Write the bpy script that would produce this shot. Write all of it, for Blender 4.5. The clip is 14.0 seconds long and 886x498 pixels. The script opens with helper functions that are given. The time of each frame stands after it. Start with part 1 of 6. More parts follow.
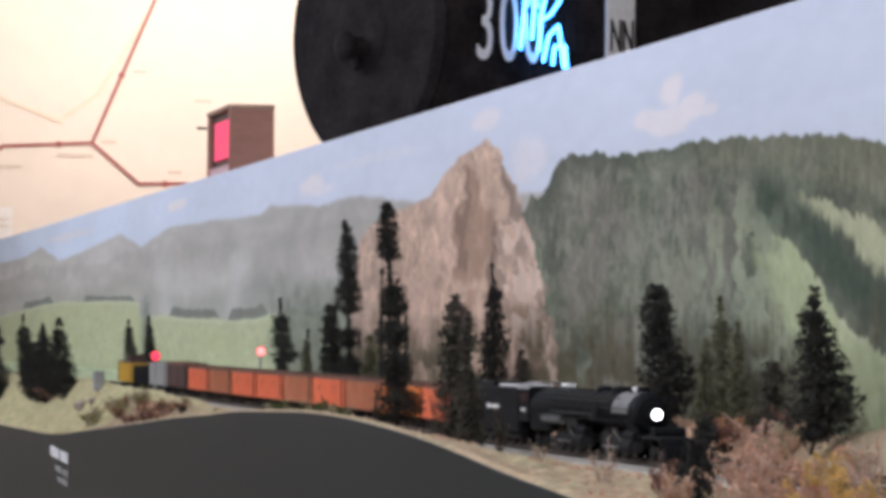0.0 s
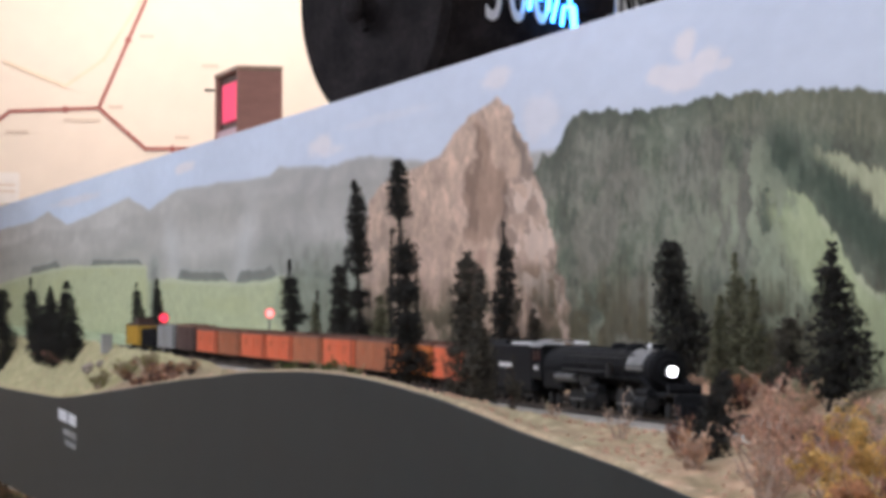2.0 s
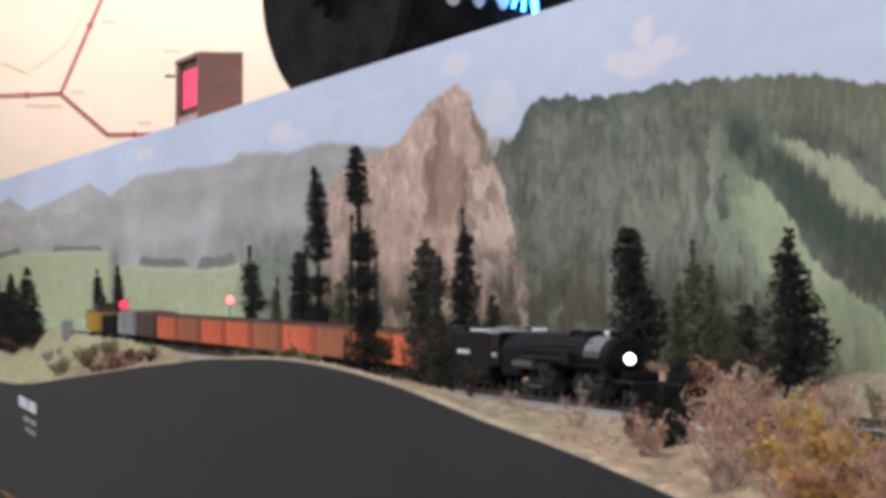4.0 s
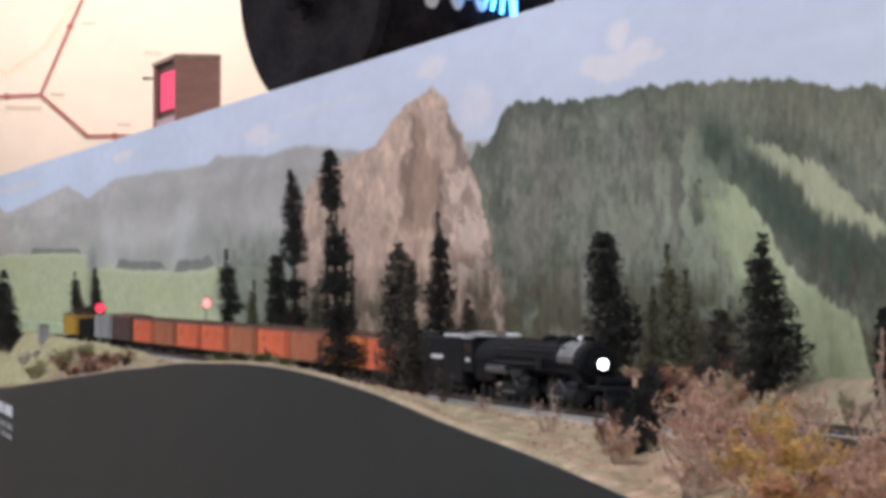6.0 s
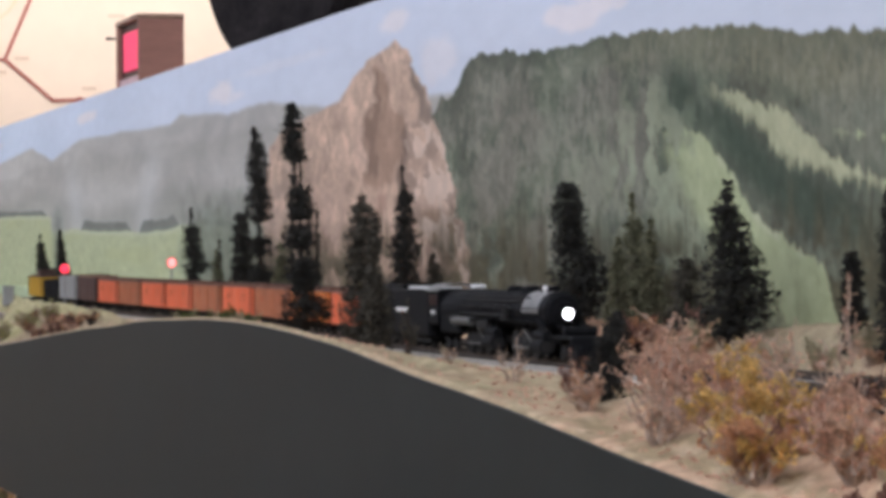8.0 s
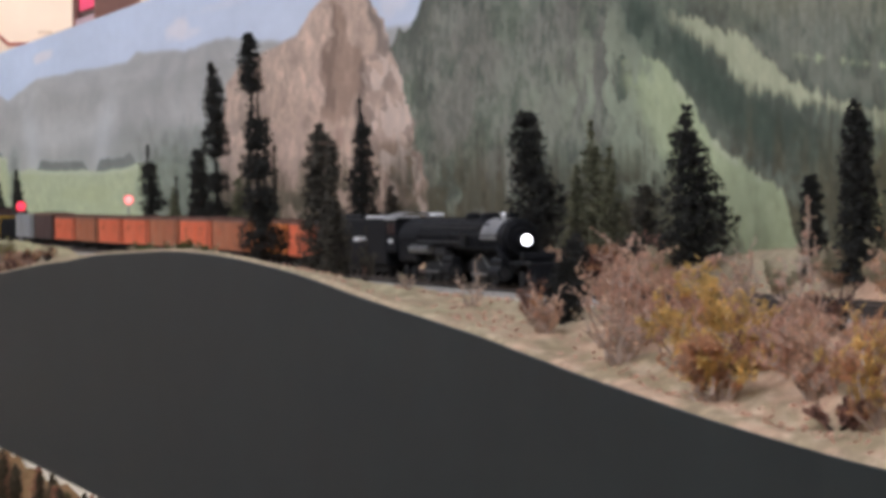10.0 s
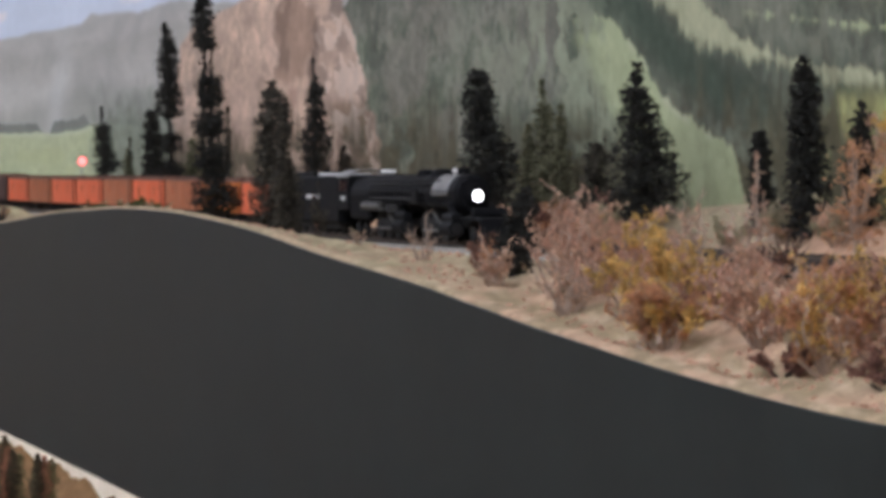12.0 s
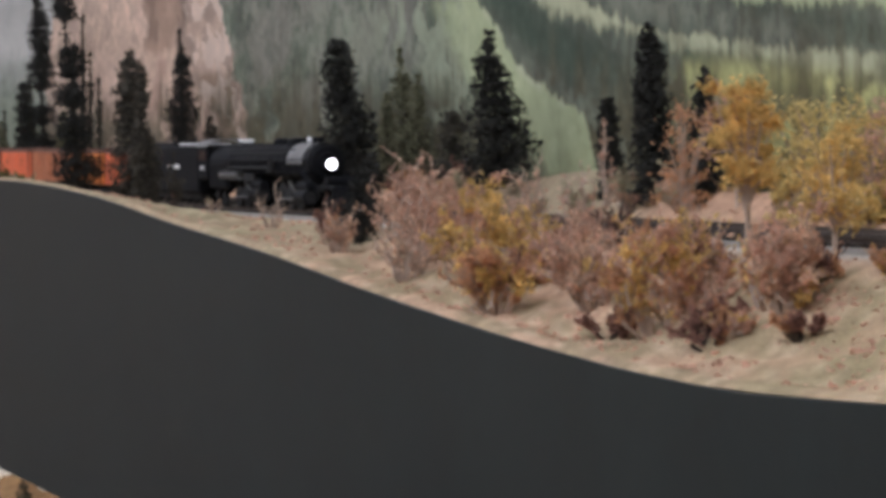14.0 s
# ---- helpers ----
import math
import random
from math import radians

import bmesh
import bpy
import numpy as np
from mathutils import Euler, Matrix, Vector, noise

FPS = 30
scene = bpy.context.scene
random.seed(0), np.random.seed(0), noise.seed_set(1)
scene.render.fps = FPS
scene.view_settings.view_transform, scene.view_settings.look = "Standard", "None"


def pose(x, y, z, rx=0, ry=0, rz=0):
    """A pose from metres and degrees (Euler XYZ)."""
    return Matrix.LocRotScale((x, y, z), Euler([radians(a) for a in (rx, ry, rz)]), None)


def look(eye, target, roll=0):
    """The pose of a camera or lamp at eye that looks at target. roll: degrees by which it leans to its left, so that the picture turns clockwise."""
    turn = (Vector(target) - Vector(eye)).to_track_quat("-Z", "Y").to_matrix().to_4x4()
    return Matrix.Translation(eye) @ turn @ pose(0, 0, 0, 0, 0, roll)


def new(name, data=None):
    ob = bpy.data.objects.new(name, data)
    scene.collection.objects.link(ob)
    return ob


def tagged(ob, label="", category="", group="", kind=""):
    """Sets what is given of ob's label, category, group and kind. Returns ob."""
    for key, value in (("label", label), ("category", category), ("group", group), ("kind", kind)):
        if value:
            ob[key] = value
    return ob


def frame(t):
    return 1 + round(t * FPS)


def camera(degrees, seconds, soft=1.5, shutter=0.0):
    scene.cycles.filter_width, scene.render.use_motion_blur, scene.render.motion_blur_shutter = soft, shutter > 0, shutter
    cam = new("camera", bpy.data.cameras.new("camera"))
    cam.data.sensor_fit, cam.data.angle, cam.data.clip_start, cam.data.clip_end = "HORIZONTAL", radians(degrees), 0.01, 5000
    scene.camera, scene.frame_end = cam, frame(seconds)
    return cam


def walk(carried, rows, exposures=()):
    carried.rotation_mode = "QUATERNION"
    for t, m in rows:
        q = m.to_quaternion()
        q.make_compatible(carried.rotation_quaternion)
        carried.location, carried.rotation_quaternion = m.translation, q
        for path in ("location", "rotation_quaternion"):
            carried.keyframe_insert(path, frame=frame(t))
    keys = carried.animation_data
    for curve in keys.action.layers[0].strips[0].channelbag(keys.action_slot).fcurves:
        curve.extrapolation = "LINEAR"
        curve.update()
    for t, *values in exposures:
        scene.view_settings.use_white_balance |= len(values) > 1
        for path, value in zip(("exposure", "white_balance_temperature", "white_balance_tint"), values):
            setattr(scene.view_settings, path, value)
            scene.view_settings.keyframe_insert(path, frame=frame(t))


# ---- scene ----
# ---------------------------------------------------------------- camera and walk
cam = camera(16.0, 14.0, soft=4.4)


def aim(x, y, z, yaw, pitch, roll):
    """Camera pose from the eye, the turn to the left from +y, the tilt upwards and the lean, in degrees."""
    a, b = radians(yaw), radians(pitch)
    return look((x, y, z), (x - math.sin(a) * math.cos(b), y + math.cos(a) * math.cos(b), z + math.sin(b)), roll)


PATH = [
    (0.0, -0.0122, -0.0355, 0.0909, -13.744, 1.730, 0.461),
    (0.5, -0.0144, -0.0311, 0.0881, -13.705, 1.618, 0.432),
    (1.0, -0.0141, -0.0122, 0.0853, -13.649, 1.481, 0.377),
    (1.5, -0.0129, -0.0082, 0.0851, -13.623, 1.293, 0.384),
    (2.0, -0.0089, -0.0047, 0.0828, -13.621, 1.127, 0.318),
    (2.5, -0.0028, -0.0014, 0.0816, -13.717, 0.977, 0.299),
    (3.0, 0.0000, 0.0005, 0.0790, -13.905, 0.814, 0.249),
    (5.5, -0.0073, -0.0090, 0.0955, -14.535, 0.944, 0.315),
    (6.0, 0.0085, 0.0073, 0.0879, -14.584, 0.880, 0.262),
    (6.5, 0.0080, 0.0040, 0.0858, -14.753, 0.749, -0.107),
    (7.0, 0.0050, 0.0073, 0.0807, -14.887, 0.633, -0.094),
    (7.5, 0.0106, 0.0111, 0.0775, -15.019, 0.463, -0.342),
    (8.0, 0.0171, 0.0236, 0.0780, -15.151, 0.213, -0.379),
    (10.5, 0.0197, 0.0341, 0.0587, -16.073, -0.900, -0.410),
    (11.0, 0.0115, 0.0275, 0.0605, -16.198, -1.043, -0.273),
    (11.5, 0.0189, 0.0217, 0.0580, -16.395, -1.173, -0.262),
    (12.0, 0.0197, 0.0223, 0.0495, -16.714, -1.275, -0.265),
    (12.5, 0.0227, 0.0307, 0.0433, -17.068, -1.475, -0.341),
    (13.0, 0.0322, 0.0234, 0.0460, -17.453, -1.606, -0.368),
    (13.5, 0.0352, 0.0175, 0.0461, -17.924, -1.753, -0.379),
    (14.0, 0.0521, 0.0036, 0.0447, -18.507, -1.759, -0.550),
]
EXPOSURES = [(0.0, 0.03), (3.0, 0.0), (7.0, -0.03), (8.2, -0.05), (10.5, -0.1), (14.0, -0.12)]
walk(cam, [(row[0], aim(*row[1:])) for row in PATH], exposures=EXPOSURES)

# ---------------------------------------------------------------- world and lamps
world = bpy.data.worlds.new("world")
scene.world = world
world.use_nodes = True
world.node_tree.nodes["Background"].inputs["Color"].default_value = (0.9, 0.95, 1.0, 1)
world.node_tree.nodes["Background"].inputs["Strength"].default_value = 0.05


def area_lamp(name, eye, target, sx, sy, watts, colour):
    data = bpy.data.lights.new(name, "AREA")
    data.shape, data.size, data.size_y, data.energy, data.color = "RECTANGLE", sx, sy, watts, colour
    ob = new(name, data)
    ob.matrix_world = look(eye, target)
    return ob


area_lamp("aisle_light", (-0.7, 4.2, 1.62), (0.85, 4.2, 0.05), 9.5, 0.5, 160, (0.760, 0.823, 1.0))
# Unseen fill lamp, added behind the camera to brighten the sides facing it.
area_lamp("front_fill_light", (-0.5, -0.9, 1.62), (0.7, 2.2, 0.0), 1.4, 0.9, 52, (0.79, 0.85, 1.0))
area_lamp("wall_light", (1.8, 10.1, 1.62), (1.65, 11.2, 1.1), 1.8, 0.25, 29, (1.0, 0.86, 0.78))
area_lamp("lower_deck_light", (0.64, 5.0, -0.15), (0.84, 5.0, -0.42), 7.6, 0.03, 16.0, (1.0, 0.95, 0.88))


# ---------------------------------------------------------------- materials
def material(name, colour, rough=0.7, metal=0.0, vary=0.15, scale=40.0, bump=0.2, bump_scale=300.0, attribute="", island=0.0, each=0.0, emit=0.0, stretch=(1, 1, 1), gloss=0.3, thin=0.0):
    """Principled surface: base colour (or a painted attribute), two scales of tone variation, fine relief."""
    mat = bpy.data.materials.new(name)
    mat.use_nodes = True
    nt = mat.node_tree
    bsdf = nt.nodes["Principled BSDF"]
    bsdf.inputs["Roughness"].default_value = rough
    bsdf.inputs["Metallic"].default_value = metal
    bsdf.inputs["Specular IOR Level"].default_value = gloss
    coord = nt.nodes.new("ShaderNodeTexCoord")
    mapping = nt.nodes.new("ShaderNodeMapping")
    mapping.inputs["Scale"].default_value = stretch
    nt.links.new(coord.outputs["Object"], mapping.inputs["Vector"])
    factors = []
    for sc, amount in ((scale, vary), (scale * 6.3, vary * 0.6)):
        tex = nt.nodes.new("ShaderNodeTexNoise")
        tex.inputs["Scale"].default_value = sc
        tex.inputs["Detail"].default_value = 4
        nt.links.new(mapping.outputs["Vector"], tex.inputs["Vector"])
        rng = nt.nodes.new("ShaderNodeMapRange")
        rng.inputs["From Min"].default_value, rng.inputs["From Max"].default_value = 0.28, 0.72
        rng.inputs["To Min"].default_value, rng.inputs["To Max"].default_value = 1 - amount, 1 + amount
        nt.links.new(tex.outputs["Fac"], rng.inputs["Value"])
        factors.append(rng.outputs["Result"])
    if island:
        geo = nt.nodes.new("ShaderNodeNewGeometry")
        rng = nt.nodes.new("ShaderNodeMapRange")
        rng.inputs["To Min"].default_value, rng.inputs["To Max"].default_value = 1 - island, 1 + island
        nt.links.new(geo.outputs["Random Per Island"], rng.inputs["Value"])
        factors.append(rng.outputs["Result"])
    if each:
        info = nt.nodes.new("ShaderNodeObjectInfo")
        rng = nt.nodes.new("ShaderNodeMapRange")
        rng.inputs["To Min"].default_value, rng.inputs["To Max"].default_value = 1 - each, 1 + each
        nt.links.new(info.outputs["Random"], rng.inputs["Value"])
        factors.append(rng.outputs["Result"])
    value = factors[0]
    for f in factors[1:]:
        mul = nt.nodes.new("ShaderNodeMath")
        mul.operation = "MULTIPLY"
        nt.links.new(value, mul.inputs[0])
        nt.links.new(f, mul.inputs[1])
        value = mul.outputs[0]
    scaled = nt.nodes.new("ShaderNodeVectorMath")
    scaled.operation = "SCALE"
    if attribute:
        attr = nt.nodes.new("ShaderNodeAttribute")
        attr.attribute_name = attribute
        nt.links.new(attr.outputs["Color"], scaled.inputs[0])
    else:
        scaled.inputs[0].default_value = colour
    nt.links.new(value, scaled.inputs["Scale"])
    nt.links.new(scaled.outputs["Vector"], bsdf.inputs["Base Color"])
    if bump:
        tex = nt.nodes.new("ShaderNodeTexNoise")
        tex.inputs["Scale"].default_value = bump_scale
        tex.inputs["Detail"].default_value = 3
        nt.links.new(mapping.outputs["Vector"], tex.inputs["Vector"])
        bmp = nt.nodes.new("ShaderNodeBump")
        bmp.inputs["Strength"].default_value, bmp.inputs["Distance"].default_value = bump, 0.002
        nt.links.new(tex.outputs["Fac"], bmp.inputs["Height"])
        nt.links.new(bmp.outputs["Normal"], bsdf.inputs["Normal"])
    if thin:
        leaf = nt.nodes.new("ShaderNodeBsdfTranslucent")
        mix = nt.nodes.new("ShaderNodeMixShader")
        mix.inputs["Fac"].default_value = thin
        nt.links.new(scaled.outputs["Vector"], leaf.inputs["Color"])
        nt.links.new(bsdf.outputs["BSDF"], mix.inputs[1])
        nt.links.new(leaf.outputs["BSDF"], mix.inputs[2])
        nt.links.new(mix.outputs["Shader"], nt.nodes["Material Output"].inputs["Surface"])
    if emit:
        bsdf.inputs["Emission Color"].default_value = (*colour, 1)
        bsdf.inputs["Emission Strength"].default_value = emit
    return mat


def lin(r, g, b):
    """Linear colour from 8-bit display values."""
    return tuple(((c / 255 + 0.055) / 1.055) ** 2.4 if c > 10 else c / 255 / 12.92 for c in (r, g, b))


M_BACKDROP = material("painted_backdrop", (0.5, 0.5, 0.5), 0.85, vary=0.05, scale=9, bump=0.15, bump_scale=120, attribute="paint", gloss=0.15, stretch=(1, 0.27, 1))
M_GROUND = material("ground_cover", (0.4, 0.35, 0.25), 0.95, vary=0.22, scale=60, bump=0.9, bump_scale=420, attribute="paint", gloss=0.05)
M_FASCIA = material("dark_fascia_paint", (0.0140, 0.0190, 0.0174), 0.45, vary=0.2, scale=9, bump=0.04, bump_scale=500, gloss=0.48)
M_BALLAST = material("pale_ballast", (0.37, 0.33, 0.285), 0.95, vary=0.2, scale=80, bump=1.0, bump_scale=700, gloss=0.05)
M_TIE = material("weathered_tie", (0.06, 0.048, 0.04), 0.9, vary=0.3, scale=120)
M_RAIL = material("rusty_rail", (0.09, 0.065, 0.05), 0.6, 0.3, vary=0.2, scale=60)
M_FIR = material("dark_fir", (0.044, 0.042, 0.037), 0.95, vary=0.25, scale=45, bump=0, island=0.15, gloss=0.02)
M_PINE = material("dusty_pine", (0.080, 0.070, 0.055), 0.95, vary=0.4, scale=45, bump=0, island=0.35, gloss=0.05)
M_DUSTY = material("faded_olive_pine", (0.145, 0.138, 0.085), 0.95, vary=0.4, scale=45, bump=0, island=0.35, gloss=0.05)
M_BARK = material("bark", (0.04, 0.031, 0.025), 0.95, vary=0.3, scale=150)
M_YELLOW = material("yellow_leaf", (0.72, 0.485, 0.175), 0.9, vary=0.34, scale=85, bump=0, island=0.14, gloss=0.05, thin=0.4)
M_GOLD = material("pale_gold_leaf", (0.72, 0.56, 0.235), 0.9, vary=0.34, scale=85, bump=0, island=0.14, gloss=0.05, thin=0.4)
M_ORANGE_LEAF = material("orange_leaf", (0.58, 0.315, 0.175), 0.9, vary=0.34, scale=85, bump=0, island=0.14, gloss=0.05, thin=0.4)
M_TAN = material("tan_leaf", (0.63, 0.385, 0.275), 0.9, vary=0.3, scale=85, bump=0, island=0.14, gloss=0.05, thin=0.4)
M_PALE = material("pale_dry_leaf", (0.70, 0.465, 0.32), 0.9, vary=0.3, scale=85, bump=0, island=0.14, gloss=0.05, thin=0.4)
M_RUSSET = material("russet_leaf", (0.31, 0.165, 0.125), 0.9, vary=0.34, scale=85, bump=0, island=0.14, gloss=0.05, thin=0.4)
M_SAGE = material("sage_leaf", (0.42, 0.37, 0.24), 0.9, vary=0.25, scale=55, bump=0, island=0.2, gloss=0.05, thin=0.4)
M_GREEN = material("green_leaf", (0.13, 0.15, 0.06), 0.9, vary=0.3, scale=55, bump=0, island=0.25, gloss=0.05, thin=0.4)
M_OLIVE = material("olive_leaf", (0.30, 0.27, 0.12), 0.9, vary=0.3, scale=55, bump=0, island=0.25, gloss=0.05, thin=0.4)
M_TWIG = material("grey_twig", (0.45, 0.33, 0.25), 0.9, vary=0.25, scale=90, bump=0)
M_ROCK = material("weathered_rock", (0.33, 0.27, 0.22), 0.95, vary=0.25, scale=45, bump=0.8, bump_scale=200, gloss=0.1)
M_CAR_ORANGE = material("orange_car_paint", (0.76, 0.23, 0.055), 0.55, vary=0.1, scale=25, bump=0.05, each=0.06)
M_CAR_RED = material("red_orange_car_paint", (0.75, 0.17, 0.075), 0.55, vary=0.1, scale=25, bump=0.05, each=0.06)
M_CAR_DULL = material("weathered_orange_car_paint", (0.46, 0.16, 0.075), 0.65, vary=0.16, scale=25, bump=0.05, each=0.06)
M_CAR_LETTER = material("faded_lettering", (0.50, 0.14, 0.06), 0.65, vary=0.1, scale=40, bump=0)
M_CAR_BROWN = material("brown_car_paint", (0.10, 0.055, 0.045), 0.65, vary=0.15, scale=25, bump=0.05)
M_CAR_GREY = material("grey_car_paint", (0.34, 0.33, 0.31), 0.6, vary=0.12, scale=25, bump=0.05)
M_CAR_YELLOW = material("yellow_car_paint", (0.55, 0.32, 0.04), 0.55, vary=0.12, scale=25, bump=0.05)
M_ROOF = material("car_roof_brown", (0.20, 0.095, 0.065), 0.7, vary=0.18, scale=30, bump=0.05)
M_BLACK = material("engine_black", (0.0090, 0.0087, 0.0096), 0.68, vary=0.2, scale=60, bump=0.05, gloss=0.12)
M_UNDER = material("underframe_black", (0.019, 0.017, 0.016), 0.75, vary=0.25, scale=60)
M_SILVER = material("smokebox_grey", (0.47, 0.455, 0.435), 0.5, 0.1, vary=0.22, scale=60, bump=0.05)
M_STEEL = material("bright_steel", (0.16, 0.155, 0.148), 0.5, 0.5, vary=0.12, scale=80)
M_WHITE = material("white_marking", (0.80, 0.78, 0.76), 0.6, vary=0.06, scale=60)
M_LAMP = material("headlight_glow", (0.93, 0.94, 1.0), 0.4, emit=8.0, bump=0, vary=0.0)
M_RED_LAMP = material("red_signal_glow", (1.0, 0.045, 0.09), 0.4, emit=1.7, bump=0, vary=0.0)
M_PALE_RED_LAMP = material("bright_red_signal_glow", (1.0, 0.25, 0.24), 0.4, emit=2.1, bump=0, vary=0.0)
M_CREAM = material("cream_wall_paint", (0.80, 0.725, 0.645), 0.85, vary=0.04, scale=2, bump=0.1, bump_scale=90)
M_CEILING = material("white_ceiling", (0.8, 0.78, 0.74), 0.9, vary=0.03, scale=3)
M_FLOOR = material("grey_floor", (0.18, 0.165, 0.15), 0.8, vary=0.12, scale=4)
M_PLY = material("plywood", (0.42, 0.31, 0.2), 0.8, vary=0.15, scale=12, stretch=(1, 0.1, 1))
M_EDGE = material("white_board_edge", (0.78, 0.78, 0.80), 0.7, vary=0.05, scale=20)
M_CABINET = material("brown_wood_box", (0.42, 0.205, 0.155), 0.55, vary=0.10, scale=14, stretch=(1, 1, 5), bump=0.1)
M_CABINET_EDGE = material("light_wood_edge", (0.42, 0.28, 0.2), 0.6, vary=0.15, scale=20)
M_DISPLAY = material("pink_display_glow", (1.0, 0.07, 0.17), 0.4, emit=0.42, bump=0, vary=0.0)
M_PINK_REFLECTION = material("pale_pink_reflection", (0.62, 0.40, 0.40), 0.4, vary=0.2, scale=20, bump=0)
M_DARK_GLASS = material("dark_display", (0.05, 0.02, 0.02), 0.25, vary=0.1, scale=20, bump=0)
M_DRUM = material("black_boiler_paint", (0.0195, 0.0160, 0.0160), 0.75, vary=0.5, scale=14, bump=0.3, bump_scale=40, gloss=0.06)
M_NEON = material("blue_neon_glow", (0.06, 0.36, 1.0), 0.3, emit=11.0, bump=0, vary=0.0)
M_MAP_RED = material("red_map_line", (0.36, 0.125, 0.115), 0.6, vary=0.08, scale=30, bump=0)
M_MAP_ORANGE = material("faded_orange_map_line", (0.80, 0.68, 0.54), 0.6, vary=0.05, scale=30, bump=0)
M_MAP_INK = material("grey_map_ink", (0.66, 0.57, 0.49), 0.7, vary=0.05, scale=30, bump=0)
M_LOWER_SKY = material("lower_backdrop_paint", (0.86, 0.84, 0.82), 0.85, vary=0.12, scale=6, bump=0.1)

# ---------------------------------------------------------------- mesh helpers
rnd = random.Random(7)


def part(name, bm, mat, parent=None, label=""):
    """Links a bmesh as one mesh object, under parent if there is one."""
    me = bpy.data.meshes.new(name)
    bm.to_mesh(me)
    bm.free()
    me.materials.append(mat)
    ob = new(name, me)
    ob.parent = parent
    if label:
        ob["label"] = label
    return ob


def thing(name, place, label, category, group="", kind="", turn=0.0):
    ob = new(name)
    ob.matrix_basis = pose(*place, 0, 0, turn)
    ob.empty_display_size = 0.02
    return tagged(ob, label, category, group, kind)


def add_box(bm, centre, size, bevel=0.0, turn=None):
    got = bmesh.ops.create_cube(bm, size=1.0)["verts"]
    m = Matrix.Translation(centre) @ (turn or Matrix()) @ Matrix.Diagonal((*size, 1))
    bmesh.ops.transform(bm, matrix=m, verts=got)
    if bevel:
        edges = list({e for v in got for e in v.link_edges})
        bmesh.ops.bevel(bm, geom=edges, offset=bevel, segments=1, affect="EDGES")


def add_tube(bm, a, b, ra, rb=None, seg=10, caps=True):
    a, b = Vector(a), Vector(b)
    rb = ra if rb is None else rb
    got = bmesh.ops.create_cone(bm, cap_ends=caps, segments=seg, radius1=max(ra, 1e-5), radius2=max(rb, 1e-5), depth=(b - a).length)["verts"]
    q = Vector((0, 0, 1)).rotation_difference(b - a).to_matrix().to_4x4()
    bmesh.ops.transform(bm, matrix=Matrix.Translation((a + b) / 2) @ q, verts=got)


def add_ball(bm, centre, radii, u=10, v=7):
    got = bmesh.ops.create_uvsphere(bm, u_segments=u, v_segments=v, radius=1.0)["verts"]
    bmesh.ops.transform(bm, matrix=Matrix.Translation(centre) @ Matrix.Diagonal((*radii, 1)), verts=got)


def box_bm(centre, size, bevel=0.0):
    bm = bmesh.new()
    add_box(bm, centre, size, bevel)
    return bm


def tube_bm(a, b, ra, rb=None, seg=12):
    bm = bmesh.new()
    add_tube(bm, a, b, ra, rb, seg)
    return bm


def mesh_object(name, verts, faces, mat, parent=None, smooth=False):
    me = bpy.data.meshes.new(name)
    me.from_pydata(verts, [], faces)
    me.materials.append(mat)
    if smooth:
        me.polygons.foreach_set("use_smooth", [True] * len(me.polygons))
    me.update()
    ob = new(name, me)
    ob.parent = parent
    return ob


def grid_faces(rows, cols):
    i = np.arange(rows - 1)[:, None] * cols + np.arange(cols - 1)[None, :]
    return np.stack([i, i + 1, i + cols + 1, i + cols], -1).reshape(-1, 4).tolist()


def paint(ob, colours):
    """A pigment colour for each vertex."""
    attr = ob.data.color_attributes.new("paint", "FLOAT_COLOR", "POINT")
    attr.data.foreach_set("color", np.c_[colours.reshape(-1, 3).clip(0.005, 0.9), np.ones(colours.size // 3)].ravel().astype(np.float32))


def lattice(ix, iy, seed):
    h = np.sin(ix * 127.1 + iy * 311.7 + seed * 74.7) * 43758.5453
    return h - np.floor(h)


def value_noise(x, y, seed=0):
    ix, iy = np.floor(x), np.floor(y)
    fx, fy = x - ix, y - iy
    fx, fy = fx * fx * (3 - 2 * fx), fy * fy * (3 - 2 * fy)
    a, b = lattice(ix, iy, seed), lattice(ix + 1, iy, seed)
    c, d = lattice(ix, iy + 1, seed), lattice(ix + 1, iy + 1, seed)
    return (a * (1 - fx) + b * fx) * (1 - fy) + (c * (1 - fx) + d * fx) * fy


def fbm(x, y, seed=0, octaves=4):
    total, amp, norm = 0.0, 1.0, 0.0
    for k in range(octaves):
        total = total + amp * value_noise(x * 2**k, y * 2**k, seed + 13 * k)
        norm += amp
        amp *= 0.55
    return total / norm


def smooth(a, b, x):
    s = np.clip((x - a) / (b - a), 0, 1)
    return s * s * (3 - 2 * s)


def profile(knots, y):
    ys, zs = zip(*knots)
    return np.interp(y, ys, zs)


FASCIA_X, TRACK_X, REAR_TRACK_X, BACKDROP_X = 0.60, 0.75, 0.825, 0.92
FASCIA_TOP = [(0.6, -0.045), (1.0, -0.05), (1.1, -0.054), (1.2, -0.0585), (1.31, -0.06), (1.53, -0.0515), (1.84, -0.0325), (1.91, -0.0255), (2.1, -0.0142), (2.28, -0.0048), (2.42, 0.0058), (2.52, 0.0115), (2.73, 0.0195), (2.9, 0.0225), (3.04, 0.0225), (3.32, 0.0165), (3.43, 0.0145), (3.66, 0.003), (3.78, 0.0), (4.43, -0.031), (5.0, -0.057), (5.19, -0.063), (6.0, -0.069), (9.6, -0.075)]


